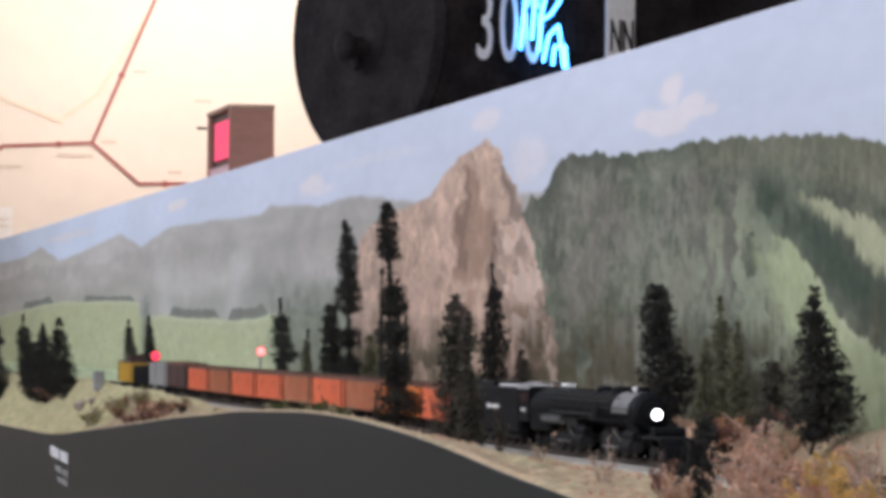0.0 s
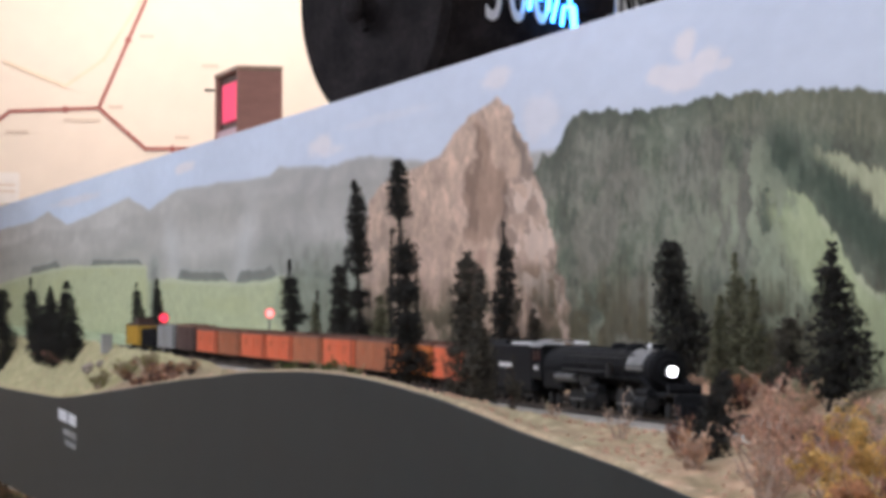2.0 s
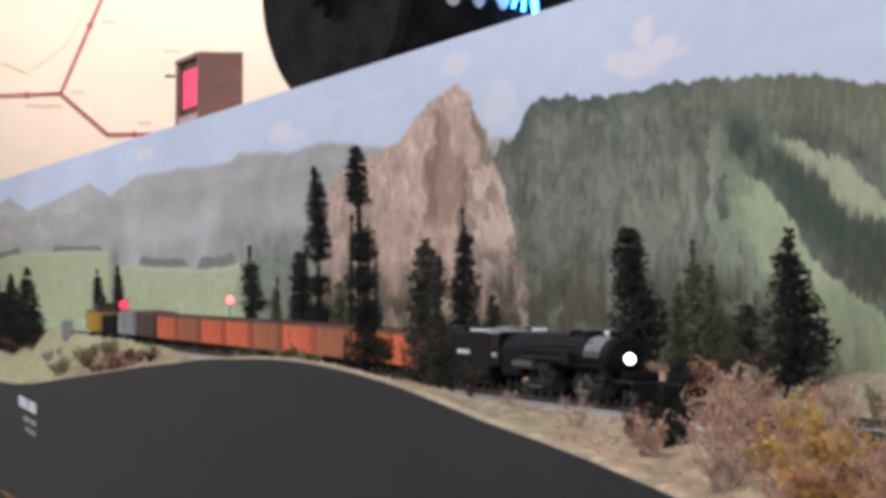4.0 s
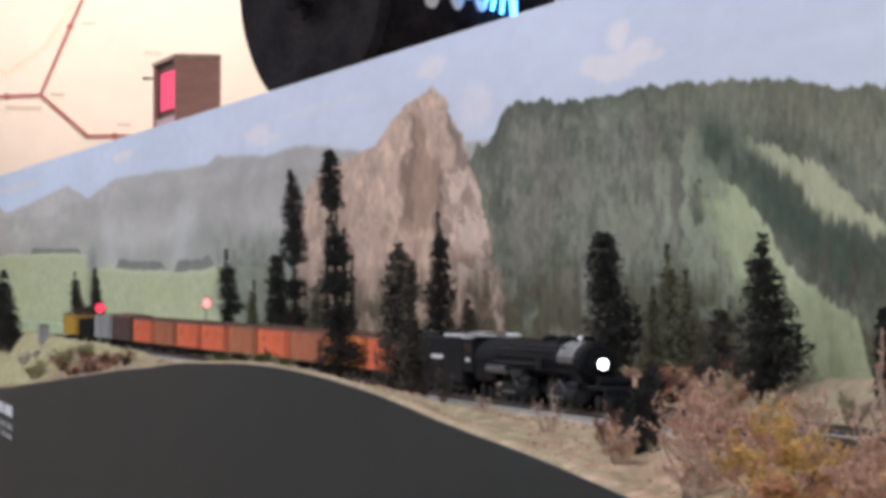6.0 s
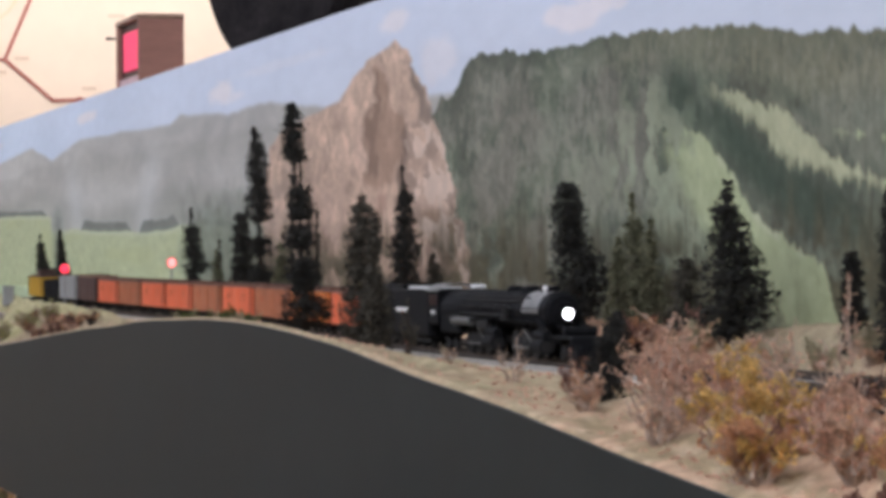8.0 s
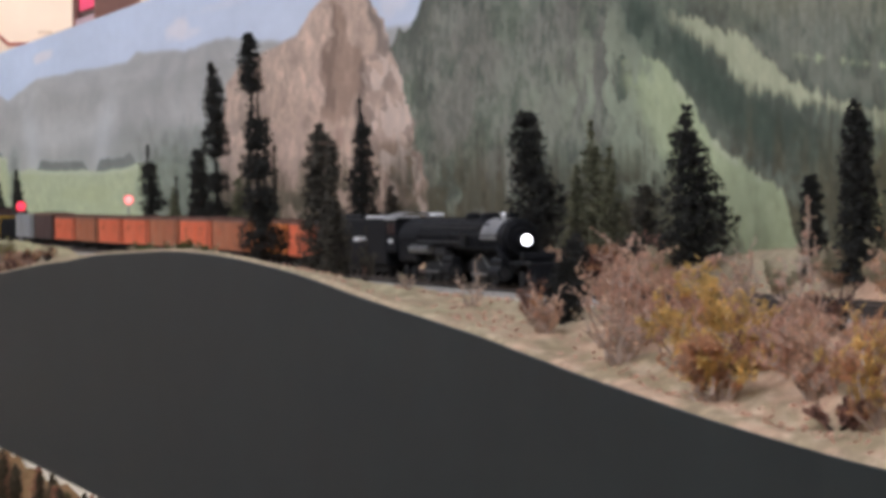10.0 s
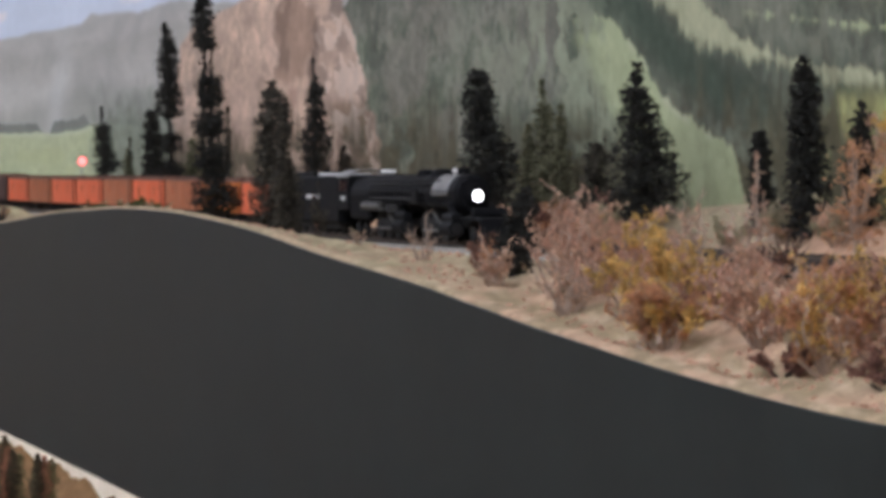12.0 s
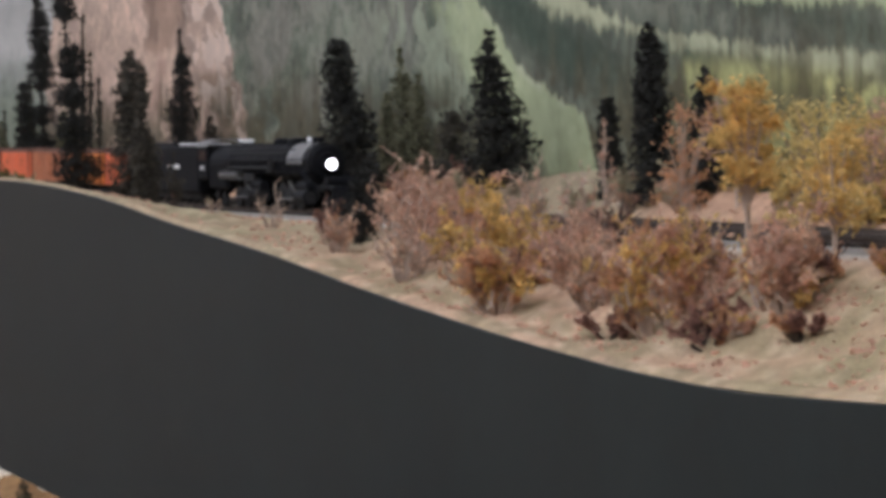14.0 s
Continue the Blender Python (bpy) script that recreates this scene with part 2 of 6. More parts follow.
def fascia_top(y):
    knots = np.array(FASCIA_TOP)
    return sum(np.interp(np.asarray(y) + d, knots[:, 0], knots[:, 1]) for d in (-0.08, -0.03, 0.03, 0.08)) / 4


def grade(y):
    """Rise of the track bed, which is level in front and climbs towards the far end."""
    return profile([(0.6, 0.0), (2.62, 0.0), (2.8, 0.001), (3.1, 0.0045), (3.5, 0.0070), (4.3, 0.0092), (4.8, 0.0116), (5.6, 0.0130), (9.6, 0.0130)], np.asarray(y, float))


def ground_z(x, y):
    """Height of the scenery between the fascia and the backdrop."""
    x, y = np.asarray(x, float), np.asarray(y, float)
    edge = fascia_top(y)
    u = np.clip((x - FASCIA_X) / (0.712 - FASCIA_X), 0, 1)
    shape = u * u * (3 - 2 * u) * 0.6 + u * 0.4
    front = edge * (1 - shape) - 0.007 * shape
    bank = profile([(0.6, 0.015), (1.8, 0.016), (1.98, 0.018), (2.08, 0.026), (2.18, 0.031), (2.26, 0.027), (2.36, 0.017), (2.75, 0.02), (2.95, 0.034), (3.3, 0.036), (3.8, 0.03), (9.5, 0.03)], y)
    v = np.clip((x - 0.855) / (0.9 - 0.855), 0, 1)
    z = np.where(x < 0.712, front, -0.007 + (bank + 0.007) * v * v * (3 - 2 * v))
    crest = profile([(0.6, 0.0), (3.7, 0.0), (3.95, 0.008), (4.3, 0.024), (4.7, 0.033), (5.1, 0.039), (5.45, 0.044), (6.0, 0.042), (9.5, 0.042)], y)
    mound = np.where(x < 0.714, crest * np.exp(-((x - 0.685) / np.where(x < 0.685, 0.045, 0.016)) ** 2), 0)
    rough = (fbm(x * 55, y * 26, 3) - 0.5) * 0.013 * np.minimum(1, np.minimum(np.abs(x - FASCIA_X) / 0.02, np.abs(np.clip(x, 0.712, 0.858) - x) / 0.01 + 0.05))
    z = z + 0.0026 * np.exp(-(((x - FASCIA_X) / 0.014) ** 2))
    z = z + grade(y) * np.clip((x - 0.688) / 0.024, 0, 1) * np.clip((0.9 - x) / 0.04, 0, 1)
    return z + mound + np.where((x > 0.715) & (x < 0.855), 0, rough)


# ---------------------------------------------------------------- room and layout structure
def wall(name, centre, size, mat):
    return tagged(part(name, box_bm(centre, size), mat), kind="structure")


tagged(wall("floor", (0.6, 4.6, -1.2), (5.6, 13.6, 0.1), M_FLOOR), "grey floor of the railway room", "floor")
tagged(wall("ceiling", (0.6, 4.6, 1.75), (5.6, 13.6, 0.1), M_CEILING), "white ceiling of the railway room", "ceiling")
tagged(wall("wall_north", (0.6, 11.25, 0.275), (5.6, 0.1, 2.85), M_CREAM), "cream painted wall lit by a warm lamp", "wall")
tagged(wall("wall_south", (0.6, -2.15, 0.275), (5.6, 0.1, 2.85), M_CREAM), "cream painted wall behind the aisle", "wall")
tagged(wall("wall_west", (-2.15, 4.55, 0.275), (0.1, 13.3, 2.85), M_CREAM), "cream painted side wall of the room", "wall")
tagged(wall("wall_east", (3.35, 4.55, 0.275), (0.1, 13.3, 2.85), M_CREAM), "cream painted side wall of the room", "wall")

# fascia: a thin board whose top follows the scenery
ys = np.concatenate([np.arange(0.6, 5.6, 0.03), np.arange(5.6, 9.65, 0.15)])
top = fascia_top(ys) + 0.0015 * (fbm(ys * 9, ys * 0, 5) - 0.5)
verts = []
for yy, zz in zip(ys, top):
    verts += [(FASCIA_X - 0.003, yy, -0.25), (FASCIA_X - 0.003, yy, zz - 0.0004), (FASCIA_X - 0.0025, yy, zz), (FASCIA_X, yy, zz), (FASCIA_X, yy, -0.25)]
faces = []
for i in range(len(ys) - 1):
    a, b = 5 * i, 5 * i + 5
    faces += [(a + j, b + j, b + (j + 1) % 5, a + (j + 1) % 5) for j in range(5)]
fascia = tagged(mesh_object("fascia", verts, faces, M_FASCIA), "dark grey-green hardboard fascia with a wavy top edge", "fascia", kind="structure")

# benchwork under the scenery and the closed lower shelf
tagged(part("partition", box_bm((1.595, 5.6, -0.41), (1.3, 10.0, 1.49)), M_CREAM), "plain partition block behind the backdrop", "wall", kind="structure")
tagged(part("end_panel", box_bm((0.765, 0.596, -0.62), (0.33, 0.008, 1.06)), M_FASCIA), "dark end panel of the layout", "fascia", kind="structure")
tagged(part("benchwork", box_bm((0.765, 5.1, -0.13), (0.325, 9.0, 0.02)), M_PLY), "plywood underside of the upper deck", "benchwork", kind="structure")
tagged(part("lower_fascia", box_bm((0.597, 5.1, -0.86), (0.006, 9.0, 0.58)), M_FASCIA), "dark fascia below the lower deck", "fascia", kind="structure")
tagged(part("lower_backdrop", box_bm((0.915, 5.1, -0.42), (0.006, 9.0, 0.56)), M_LOWER_SKY), "pale painted backdrop of the lower deck", "backdrop", kind="structure")

# terrain sheet
xs = np.concatenate([[FASCIA_X - 0.0026], np.linspace(FASCIA_X + 0.0008, 0.71, 20), np.linspace(0.716, 0.852, 8), np.linspace(0.858, BACKDROP_X - 0.0005, 10)])
ys = np.concatenate([np.arange(0.6, 3.6, 0.012), np.arange(3.6, 9.6, 0.03)])
gx, gy = np.meshgrid(xs, ys)
gz = ground_z(gx, gy)
gz[:, 0] = fascia_top(ys) + 0.0004
terrain = tagged(mesh_object("ground", np.stack([gx, gy, gz], -1).reshape(-1, 3).tolist(), grid_faces(len(ys), len(xs)), M_GROUND, smooth=True), "tan and olive model railway scenery ground", "ground", kind="structure")
n1, n2 = fbm(gx * 60, gy * 20, 11)[..., None], fbm(gx * 220, gy * 70, 17)[..., None]
tan, olive, pale, rust, lime = (np.array(lin(*c)) for c in ((194, 160, 131), (163, 143, 112), (208, 181, 153), (196, 156, 128), (180, 172, 130)))
col = tan * (1 - smooth(0.45, 0.6, n1)) + olive * smooth(0.45, 0.6, n1)
col = col * (1 - 0.6 * smooth(0.55, 0.7, n2)) + pale * 0.6 * smooth(0.55, 0.7, n2)
mid = (smooth(1.88, 2.05, gy) * 0.55)[..., None]
col = col * (1 - mid) + np.array(lin(170, 158, 126)) * (0.75 + 0.5 * n1) * mid
far = smooth(3.7, 4.6, gy)[..., None]
col = col * (1 - 0.8 * far) + lime * 0.8 * far
behind = smooth(0.852, 0.87, gx)[..., None]
col = col * (1 - behind) + (rust * (1 - 0.45 * smooth(0.5, 0.65, n1)) + olive * 0.45 * smooth(0.5, 0.65, n1)) * behind
green_back = (smooth(3.6, 4.1, gy) * smooth(0.852, 0.87, gx))[..., None]
col = col * (1 - green_back) + np.array(lin(176, 186, 150)) * green_back
sage_bank = (0.75 * smooth(1.95, 2.1, gy) * smooth(2.5, 2.3, gy) * smooth(0.852, 0.866, gx))[..., None]
col = col * (1 - sage_bank) + np.array(lin(150, 141, 114)) * (0.6 + 0.8 * n1) * sage_bank
thicket = (0.7 * smooth(3.95, 4.15, gy) * smooth(4.75, 4.6, gy) * smooth(0.672, 0.655, gx + (n1[..., 0] - 0.5) * 0.05))[..., None]
col = col * (1 - thicket) + np.array(lin(142, 116, 100)) * (0.7 + 0.6 * n1) * thicket
scrub = (0.6 * smooth(0.14, 0.07, np.abs(gy - 4.82 + (gx - 0.625) * 8)) * smooth(0.68, 0.66, gx) * smooth(0.35, 0.55, n1[..., 0]))[..., None]
col = col * (1 - scrub) + np.array(lin(142, 134, 90)) * scrub
moss = (0.3 * smooth(1.38, 1.2, gy) * smooth(0.712, 0.69, gx))[..., None]
col = col * (1 - moss) + np.array(lin(150, 142, 100)) * (0.8 + 0.4 * n1) * moss
bed = (smooth(0.70, 0.716, gx) * (1 - smooth(0.852, 0.862, gx)))[..., None]
col = col * (1 - bed) + np.array(lin(196, 184, 168)) * bed
near = (smooth(0.012, 0.0, gx - FASCIA_X) * 0.2)[..., None]
col = col * (1 - near) + pale * near
paint(terrain, col * (0.85 + 0.3 * n2))

# ---------------------------------------------------------------- painted backdrop
ys = 0.6 * np.exp(np.arange(0, math.log(10.6 / 0.6), 0.0018))
zs = np.arange(-0.01, 0.3875, 0.0019)
gy, gz = np.meshgrid(ys, zs)
RIDGE = [(0.6, 0.2), (3.9, 0.273), (4.04, 0.282), (4.256, 0.296), (4.41, 0.297), (4.57, 0.296), (4.94, 0.311), (5.04, 0.299), (5.36, 0.306), (5.66, 0.308), (6.0, 0.314), (6.375, 0.284), (6.67, 0.321), (7.18, 0.304), (7.778, 0.29), (8.188, 0.335), (8.55, 0.317), (9.23, 0.319), (10.7, 0.315)]
RIDGE_NEAR = [(0.6, 0.2), (4.0, 0.2), (4.4, 0.24), (4.75, 0.254), (5.14, 0.248), (5.36, 0.271), (5.93, 0.268), (6.37, 0.247), (6.98, 0.248), (7.6, 0.234), (8.34, 0.274), (9.2, 0.261), (10.7, 0.25)]
MEADOW = [(0.6, 0.06), (4.2, 0.10), (4.6, 0.13), (4.92, 0.137), (5.07, 0.131), (5.34, 0.130), (5.97, 0.140), (6.11, 0.143), (6.385, 0.141), (6.40, 0.172), (6.434, 0.174), (7.0, 0.182), (7.77, 0.188), (8.53, 0.178), (9.46, 0.155), (10.7, 0.15)]
ROCK = [(3.19, -0.02), (3.225, 0.04), (3.29, 0.135), (3.386, 0.234), (3.42, 0.26), (3.462, 0.286), (3.52, 0.322), (3.565, 0.335), (3.62, 0.327), (3.69, 0.318), (3.761, 0.301), (3.85, 0.278), (3.95, 0.272), (4.08, 0.262), (4.17, 0.255), (4.25, 0.236), (4.3, 0.18), (4.32, 0.1), (4.33, -0.02)]
HILL = [(0.6, 0.215), (1.7, 0.222), (2.0, 0.234), (2.13, 0.2415), (2.26, 0.250), (2.417, 0.267), (2.58, 0.276), (2.75, 0.282), (2.85, 0.282), (3.0, 0.286), (3.15, 0.294), (3.215, 0.294), (3.25, 0.286), (3.28, 0.272), (3.315, 0.253), (3.345, 0.249), (3.362, 0.257), (3.38, 0.243), (3.42, 0.235), (3.43, 0.23), (3.45, 0.0), (10.7, -0.05)]


def layer(base, mask, pigment):
    return base * (1 - mask[..., None]) + pigment * mask[..., None]


def below(knots, wobble, soft):
    return smooth(-soft, soft, profile(knots, gy) + wobble - gz)


ly = np.log(gy)
streak = fbm(ly * 120, gz * 58, 21)          # tall brush strokes
fine = fbm(ly * 330, gz * 120, 23)
blotch = fbm(ly * 22, gz * 22, 29)
brush0 = fbm(ly * 150, gz * 40, 30)
tone = lambda r, g, b: np.array(lin(r, g, b))
up = smooth(0.22, 0.38, gz)
# Far end paler: the wall lamp's glow on the board put into the pigment.
left = smooth(4.5, 8.0, gy)
sky = layer(np.ones(gy.shape + (3,)) * tone(210, 214, 222), left, tone(222, 231, 241))
sky = layer(sky, up * 0.35, tone(214, 220, 236))
cloud = np.zeros(gy.shape)
for cy, cz, ry, rz, amount in ((3.567, 0.357, 0.075, 0.017, 0.8), (2.857, 0.336, 0.04, 0.018, 1.0), (2.79, 0.317, 0.05, 0.013, 1.0), (2.745, 0.311, 0.03, 0.007, 0.8), (2.93, 0.313, 0.05, 0.012, 0.9), (2.86, 0.308, 0.08, 0.016, 0.95), (3.37, 0.30, 0.09, 0.028, 0.55), (4.60, 0.328, 0.10, 0.017, 0.9), (4.55, 0.318, 0.14, 0.010, 0.6), (5.92, 0.352, 0.14, 0.012, 0.9), (7.6, 0.345, 0.5, 0.012, 0.6), (4.2, 0.345, 0.3, 0.008, 0.25)):
    puff = np.exp(-(((gy - cy) / ry) ** 2 + ((gz - cz) / rz) ** 2)) + (fbm(ly * 75, gz * 60, 19) - 0.5) * 0.5
    cloud = np.maximum(cloud, amount * smooth(0.22, 0.72, puff))
sky = layer(sky, 0.85 * cloud, tone(238, 228, 226))


def mountain(base, knots, seed, crest, valley, depth, amount=1.0, rough=0.02, soft=0.003):
    """A painted range: dark along its crest, paling into haze downwards, with slanting ravines."""
    line = profile(knots, gy) + (fbm(ly * 60, gz * 0, seed) - 0.5) * rough * 0.5
    ravine = fbm(ly * 26 + gz * 14 * np.sin(gy * 3 + seed), gz * 26, seed + 3)
    down = smooth(0.0, depth, line - gz + (ravine - 0.5) * depth * 0.9)
    # left lifts the far range's colour, standing in for the wall lamp's light.
    colour = (1 + 0.12 * left - 0.13 * smooth(6.0, 4.8, gy))[..., None] * layer(np.ones(gy.shape + (3,)) * crest, down, valley) * (0.90 + 0.20 * ravine[..., None]) * np.array((1.03, 1.0, 0.95))
    return layer(base, amount * smooth(-soft, soft, line - gz), colour)


RIDGE_MID = [(0.6, 0.2), (3.9, 0.25), (4.3, 0.27), (4.7, 0.262), (5.1, 0.272), (5.5, 0.262), (5.9, 0.29), (6.2, 0.27), (6.6, 0.285), (7.0, 0.262), (7.6, 0.272), (8.3, 0.29), (9.0, 0.265), (10.7, 0.28)]
RIDGE_LOW = [(0.6, 0.1), (4.2, 0.17), (4.6, 0.185), (5.0, 0.20), (5.4, 0.185), (5.8, 0.17), (6.1, 0.195), (6.35, 0.215), (6.6, 0.23), (7.0, 0.21), (7.5, 0.205), (8.2, 0.225), (8.8, 0.24), (9.5, 0.215), (10.7, 0.22)]
img = mountain(sky, RIDGE, 31, tone(184, 181, 176), tone(198, 195, 190), 0.10, 1.0, 0.012, 0.005)
img = mountain(img, RIDGE_MID, 33, tone(174, 171, 164), tone(202, 199, 194), 0.09, 0.65, 0.02, 0.008)
img = mountain(img, RIDGE_NEAR, 35, tone(168, 165, 158), tone(202, 200, 194), 0.10, 0.55, 0.02, 0.014)
img = mountain(img, RIDGE_LOW, 39, tone(148, 148, 140), tone(166, 166, 157), 0.07, 0.6, 0.03, 0.022)
for cy, wid, slant in ((6.04, 0.09, 0.7), (5.28, 0.09, -0.9)):
    img = layer(img, 0.5 * np.exp(-((gy - cy - slant * (gz - 0.16)) / wid) ** 2) * smooth(0.31, 0.19, gz), tone(214, 212, 206))
# dark shrubs standing on the far edge of the meadow
for y0, y1, hgt in ((5.40, 6.0, 0.020), (4.94, 5.34, 0.022), (4.5, 4.8, 0.014), (6.45, 7.3, 0.014), (7.9, 8.6, 0.02)):
    crown = profile([(y0, 0.0), (y0 + 0.07, hgt), ((y0 + y1) / 2, hgt * 0.85), (y1 - 0.05, hgt), (y1, 0.0)], gy) + (fbm(ly * 160, gz * 0, 41) - 0.5) * 0.006
    img = layer(img, 0.85 * smooth(0.0, 0.004, profile(MEADOW, gy) + crown - gz) * (gy > y0) * (gy < y1), tone(122, 124, 114) * (0.8 + 0.4 * streak[..., None]))
meadow = below(MEADOW, (fbm(ly * 50, gz * 0, 43) - 0.5) * 0.008, 0.002)
wood = smooth(5.0, 4.78, gy + (brush0 - 0.5) * 0.25) * smooth(0.20, 0.13, gz + (brush0 - 0.5) * 0.07)
img = layer(img, meadow, tone(192, 196, 156) * (0.76 + 0.3 * fine[..., None] + 0.16 * streak[..., None]))
img = layer(img, meadow * 0.35 * smooth(0.03, 0.09, gz) * smooth(0.5, 0.7, blotch), tone(190, 192, 142))
img = layer(img, meadow * 0.6 * smooth(0.012, 0.003, profile(MEADOW, gy) - gz), tone(206, 208, 178))
img = layer(img, 0.9 * wood, tone(131, 134, 119) * (0.62 + 0.76 * streak[..., None]))
img = layer(img, 0.75 * np.exp(-((gy - 6.3) / 0.07) ** 2) * smooth(0.2, 0.16, gz + (streak - 0.5) * 0.03), tone(118, 122, 112))


def cells(u, v, seed):
    """A chance value for each chiselled cell of an uneven mosaic."""
    best, value = np.full(u.shape, 9.0), np.zeros(u.shape)
    for du in (-1, 0, 1):
        for dv in (-1, 0, 1):
            cu, cv = np.floor(u) + du, np.floor(v) + dv
            d = (u - cu - lattice(cu, cv, seed)) ** 2 + (v - cv - lattice(cu, cv, seed + 1)) ** 2
            value = np.where(d < best, lattice(cu, cv, seed + 2), value)
            best = np.minimum(best, d)
    return value


warp = (fbm(ly * 90, gz * 50, 44) - 0.5) * 1.6
facet = cells(ly * 52 + gz * 14 + warp, gz * 26 + warp * 0.7, 45)
chip = cells(ly * 130 - gz * 22 + warp * 1.5, gz * 62 + warp, 46)
grain = fbm(ly * 300 + gz * 60, gz * 150, 44, 3)
crag = fbm(ly * 120 - gz * 16, gz * 48, 46)
scratch = fbm(ly * 210 + gz * 20, gz * 60, 47, 3)
rock = tone(203, 173, 151) * (0.88 + 0.2 * facet[..., None]) * (0.86 + 0.26 * chip[..., None]) * (0.7 + 0.58 * scratch[..., None]) * (0.82 + 0.36 * grain[..., None]) * (0.84 + 0.32 * crag[..., None])
rock = layer(rock, 0.45 * smooth(0.5, 0.66, fbm(ly * 60, gz * 14, 49)) * smooth(3.62, 3.75, gy), tone(196, 166, 148))
rock = layer(rock, 0.5 * smooth(3.95, 4.25, gy) * smooth(0.4, 0.6, streak), tone(150, 134, 118))
wav = (fbm(ly * 70, gz * 34, 50) - 0.5) * 0.10 + (facet - 0.5) * 0.025


def facet_shade(left, right, z0, z1, pigment, amount):
    """A darker face of the cliff between two slanting edges."""
    zs_l, ys_l = zip(*left)
    zs_r, ys_r = zip(*right)
    inside = smooth(0.012, -0.012, gy + wav - np.interp(gz, zs_l, ys_l)) * smooth(-0.012, 0.012, gy + wav - np.interp(gz, zs_r, ys_r))
    return layer(rock, amount * inside * smooth(z0 - 0.008, z0 + 0.008, gz + wav * 0.15) * smooth(z1 + 0.006, z1 - 0.006, gz), pigment * (0.82 + 0.36 * crag[..., None]))


rock = facet_shade([(0.15, 3.70), (0.19, 3.715), (0.21, 3.725), (0.245, 3.70), (0.265, 3.68), (0.285, 3.665), (0.314, 3.645)], [(0.15, 3.58), (0.19, 3.55), (0.235, 3.54), (0.26, 3.58), (0.285, 3.605), (0.314, 3.635)], 0.165, 0.318, tone(152, 122, 102), 0.7)
rock = facet_shade([(0.19, 3.70), (0.25, 3.69), (0.30, 3.66)], [(0.19, 3.66), (0.25, 3.65), (0.30, 3.635)], 0.18, 0.305, tone(122, 100, 86), 0.6)
rock = facet_shade([(0.09, 3.68), (0.16, 3.67)], [(0.09, 3.63), (0.16, 3.61)], 0.09, 0.16, tone(158, 122, 106), 0.5)
rock = facet_shade([(0.237, 3.476), (0.302, 3.497)], [(0.237, 3.40), (0.302, 3.47)], 0.236, 0.304, tone(132, 116, 104), 0.85)
rock = facet_shade([(0.16, 3.548), (0.235, 3.55)], [(0.16, 3.518), (0.235, 3.52)], 0.16, 0.235, tone(112, 92, 80), 0.8)
rock = facet_shade([(0.05, 3.40), (0.13, 3.43)], [(0.05, 3.28), (0.13, 3.31)], 0.04, 0.135, tone(136, 112, 92), 0.75)
lit = smooth(3.55, 3.50, gy + wav) * smooth(0.24, 0.23, gz)
rock = layer(rock, 0.6 * lit * smooth(0.55, 0.75, chip) , tone(216, 194, 176))
rock = layer(rock, 0.5 * lit * smooth(0.35, 0.2, chip), tone(140, 120, 108))
rock = layer(rock, 0.5 * smooth(0.13, 0.05, gz + (streak - 0.5) * 0.12), tone(112, 96, 80))
brush = fbm(ly * 240, gz * 95, 25)
rugged = fbm(ly * 75, gz * 26, 59)
hill_in = below(HILL, (fbm(ly * 200, gz * 0, 58, 2) - 0.5) * 0.006 + (fbm(ly * 60, gz * 0, 57) - 0.5) * 0.012, 0.0016)
speck = fbm(ly * 520, gz * 210, 27, 3)
soft_streak = fbm(ly * 90, gz * 22, 22, 3)
patch = fbm(ly * 26, gz * 20, 28)
forest = tone(109, 112, 94) * (0.8 + 0.4 * speck[..., None]) * (0.72 + 0.56 * soft_streak[..., None]) * (0.72 + 0.56 * brush[..., None]) * (0.8 + 0.4 * rugged[..., None])
dab = cells(ly * 105 + warp, gz * 34 + warp * 0.5, 73)
bigdab = cells(ly * 46 + warp * 0.6, gz * 15 + warp * 0.4, 76)
forest = forest * (0.8 + 0.4 * dab[..., None]) * (0.82 + 0.36 * bigdab[..., None]) * np.array((0.97, 1.0, 1.0))
forest = layer(forest, 0.6 * smooth(0.40, 0.58, fbm(ly * 13, gz * 11, 26) + (brush - 0.5) * 0.2) * smooth(2.5, 2.7, gy), tone(138, 130, 118) * (0.7 + 0.6 * soft_streak[..., None]))
forest = layer(forest, 0.35 * smooth(0.4, 0.55, fbm(ly * 16 + 5, gz * 12, 24)) * smooth(2.5, 2.3, gy), tone(126, 118, 98) * (0.75 + 0.5 * soft_streak[..., None]))
forest = layer(forest, 0.45 * smooth(0.45, 0.65, blotch + (brush - 0.5) * 0.3), tone(138, 138, 122) * (0.72 + 0.56 * brush[..., None]))
forest = layer(forest, 0.55 * smooth(0.5, 0.3, patch + (brush - 0.5) * 0.4), tone(88, 89, 76) * (0.75 + 0.5 * brush[..., None]))
forest = layer(forest, 0.7 * smooth(0.028, 0.0, profile(HILL, gy) - gz) * smooth(0.35, 0.6, brush + 0.1), tone(80, 86, 72))


def clearing(top, bottom, seed, edge, fray):
    """A cleared slope between an upper and a lower line: crisp above, frayed by tree tips below."""
    tips = (fbm(ly * 330, gz * 0, seed, 2) - 0.5) * 0.011 + (fbm(ly * 60, gz * 30, seed + 1) - 0.5) * 0.016
    span = (gy > min(top[0][0], bottom[0][0])) * 1.0
    return span * smooth(0, edge, profile(top, gy) + tips * 0.8 - gz) * smooth(-fray, fray, gz - profile(bottom, gy) + tips * 1.0 + (brush - 0.5) * fray * 1.5)


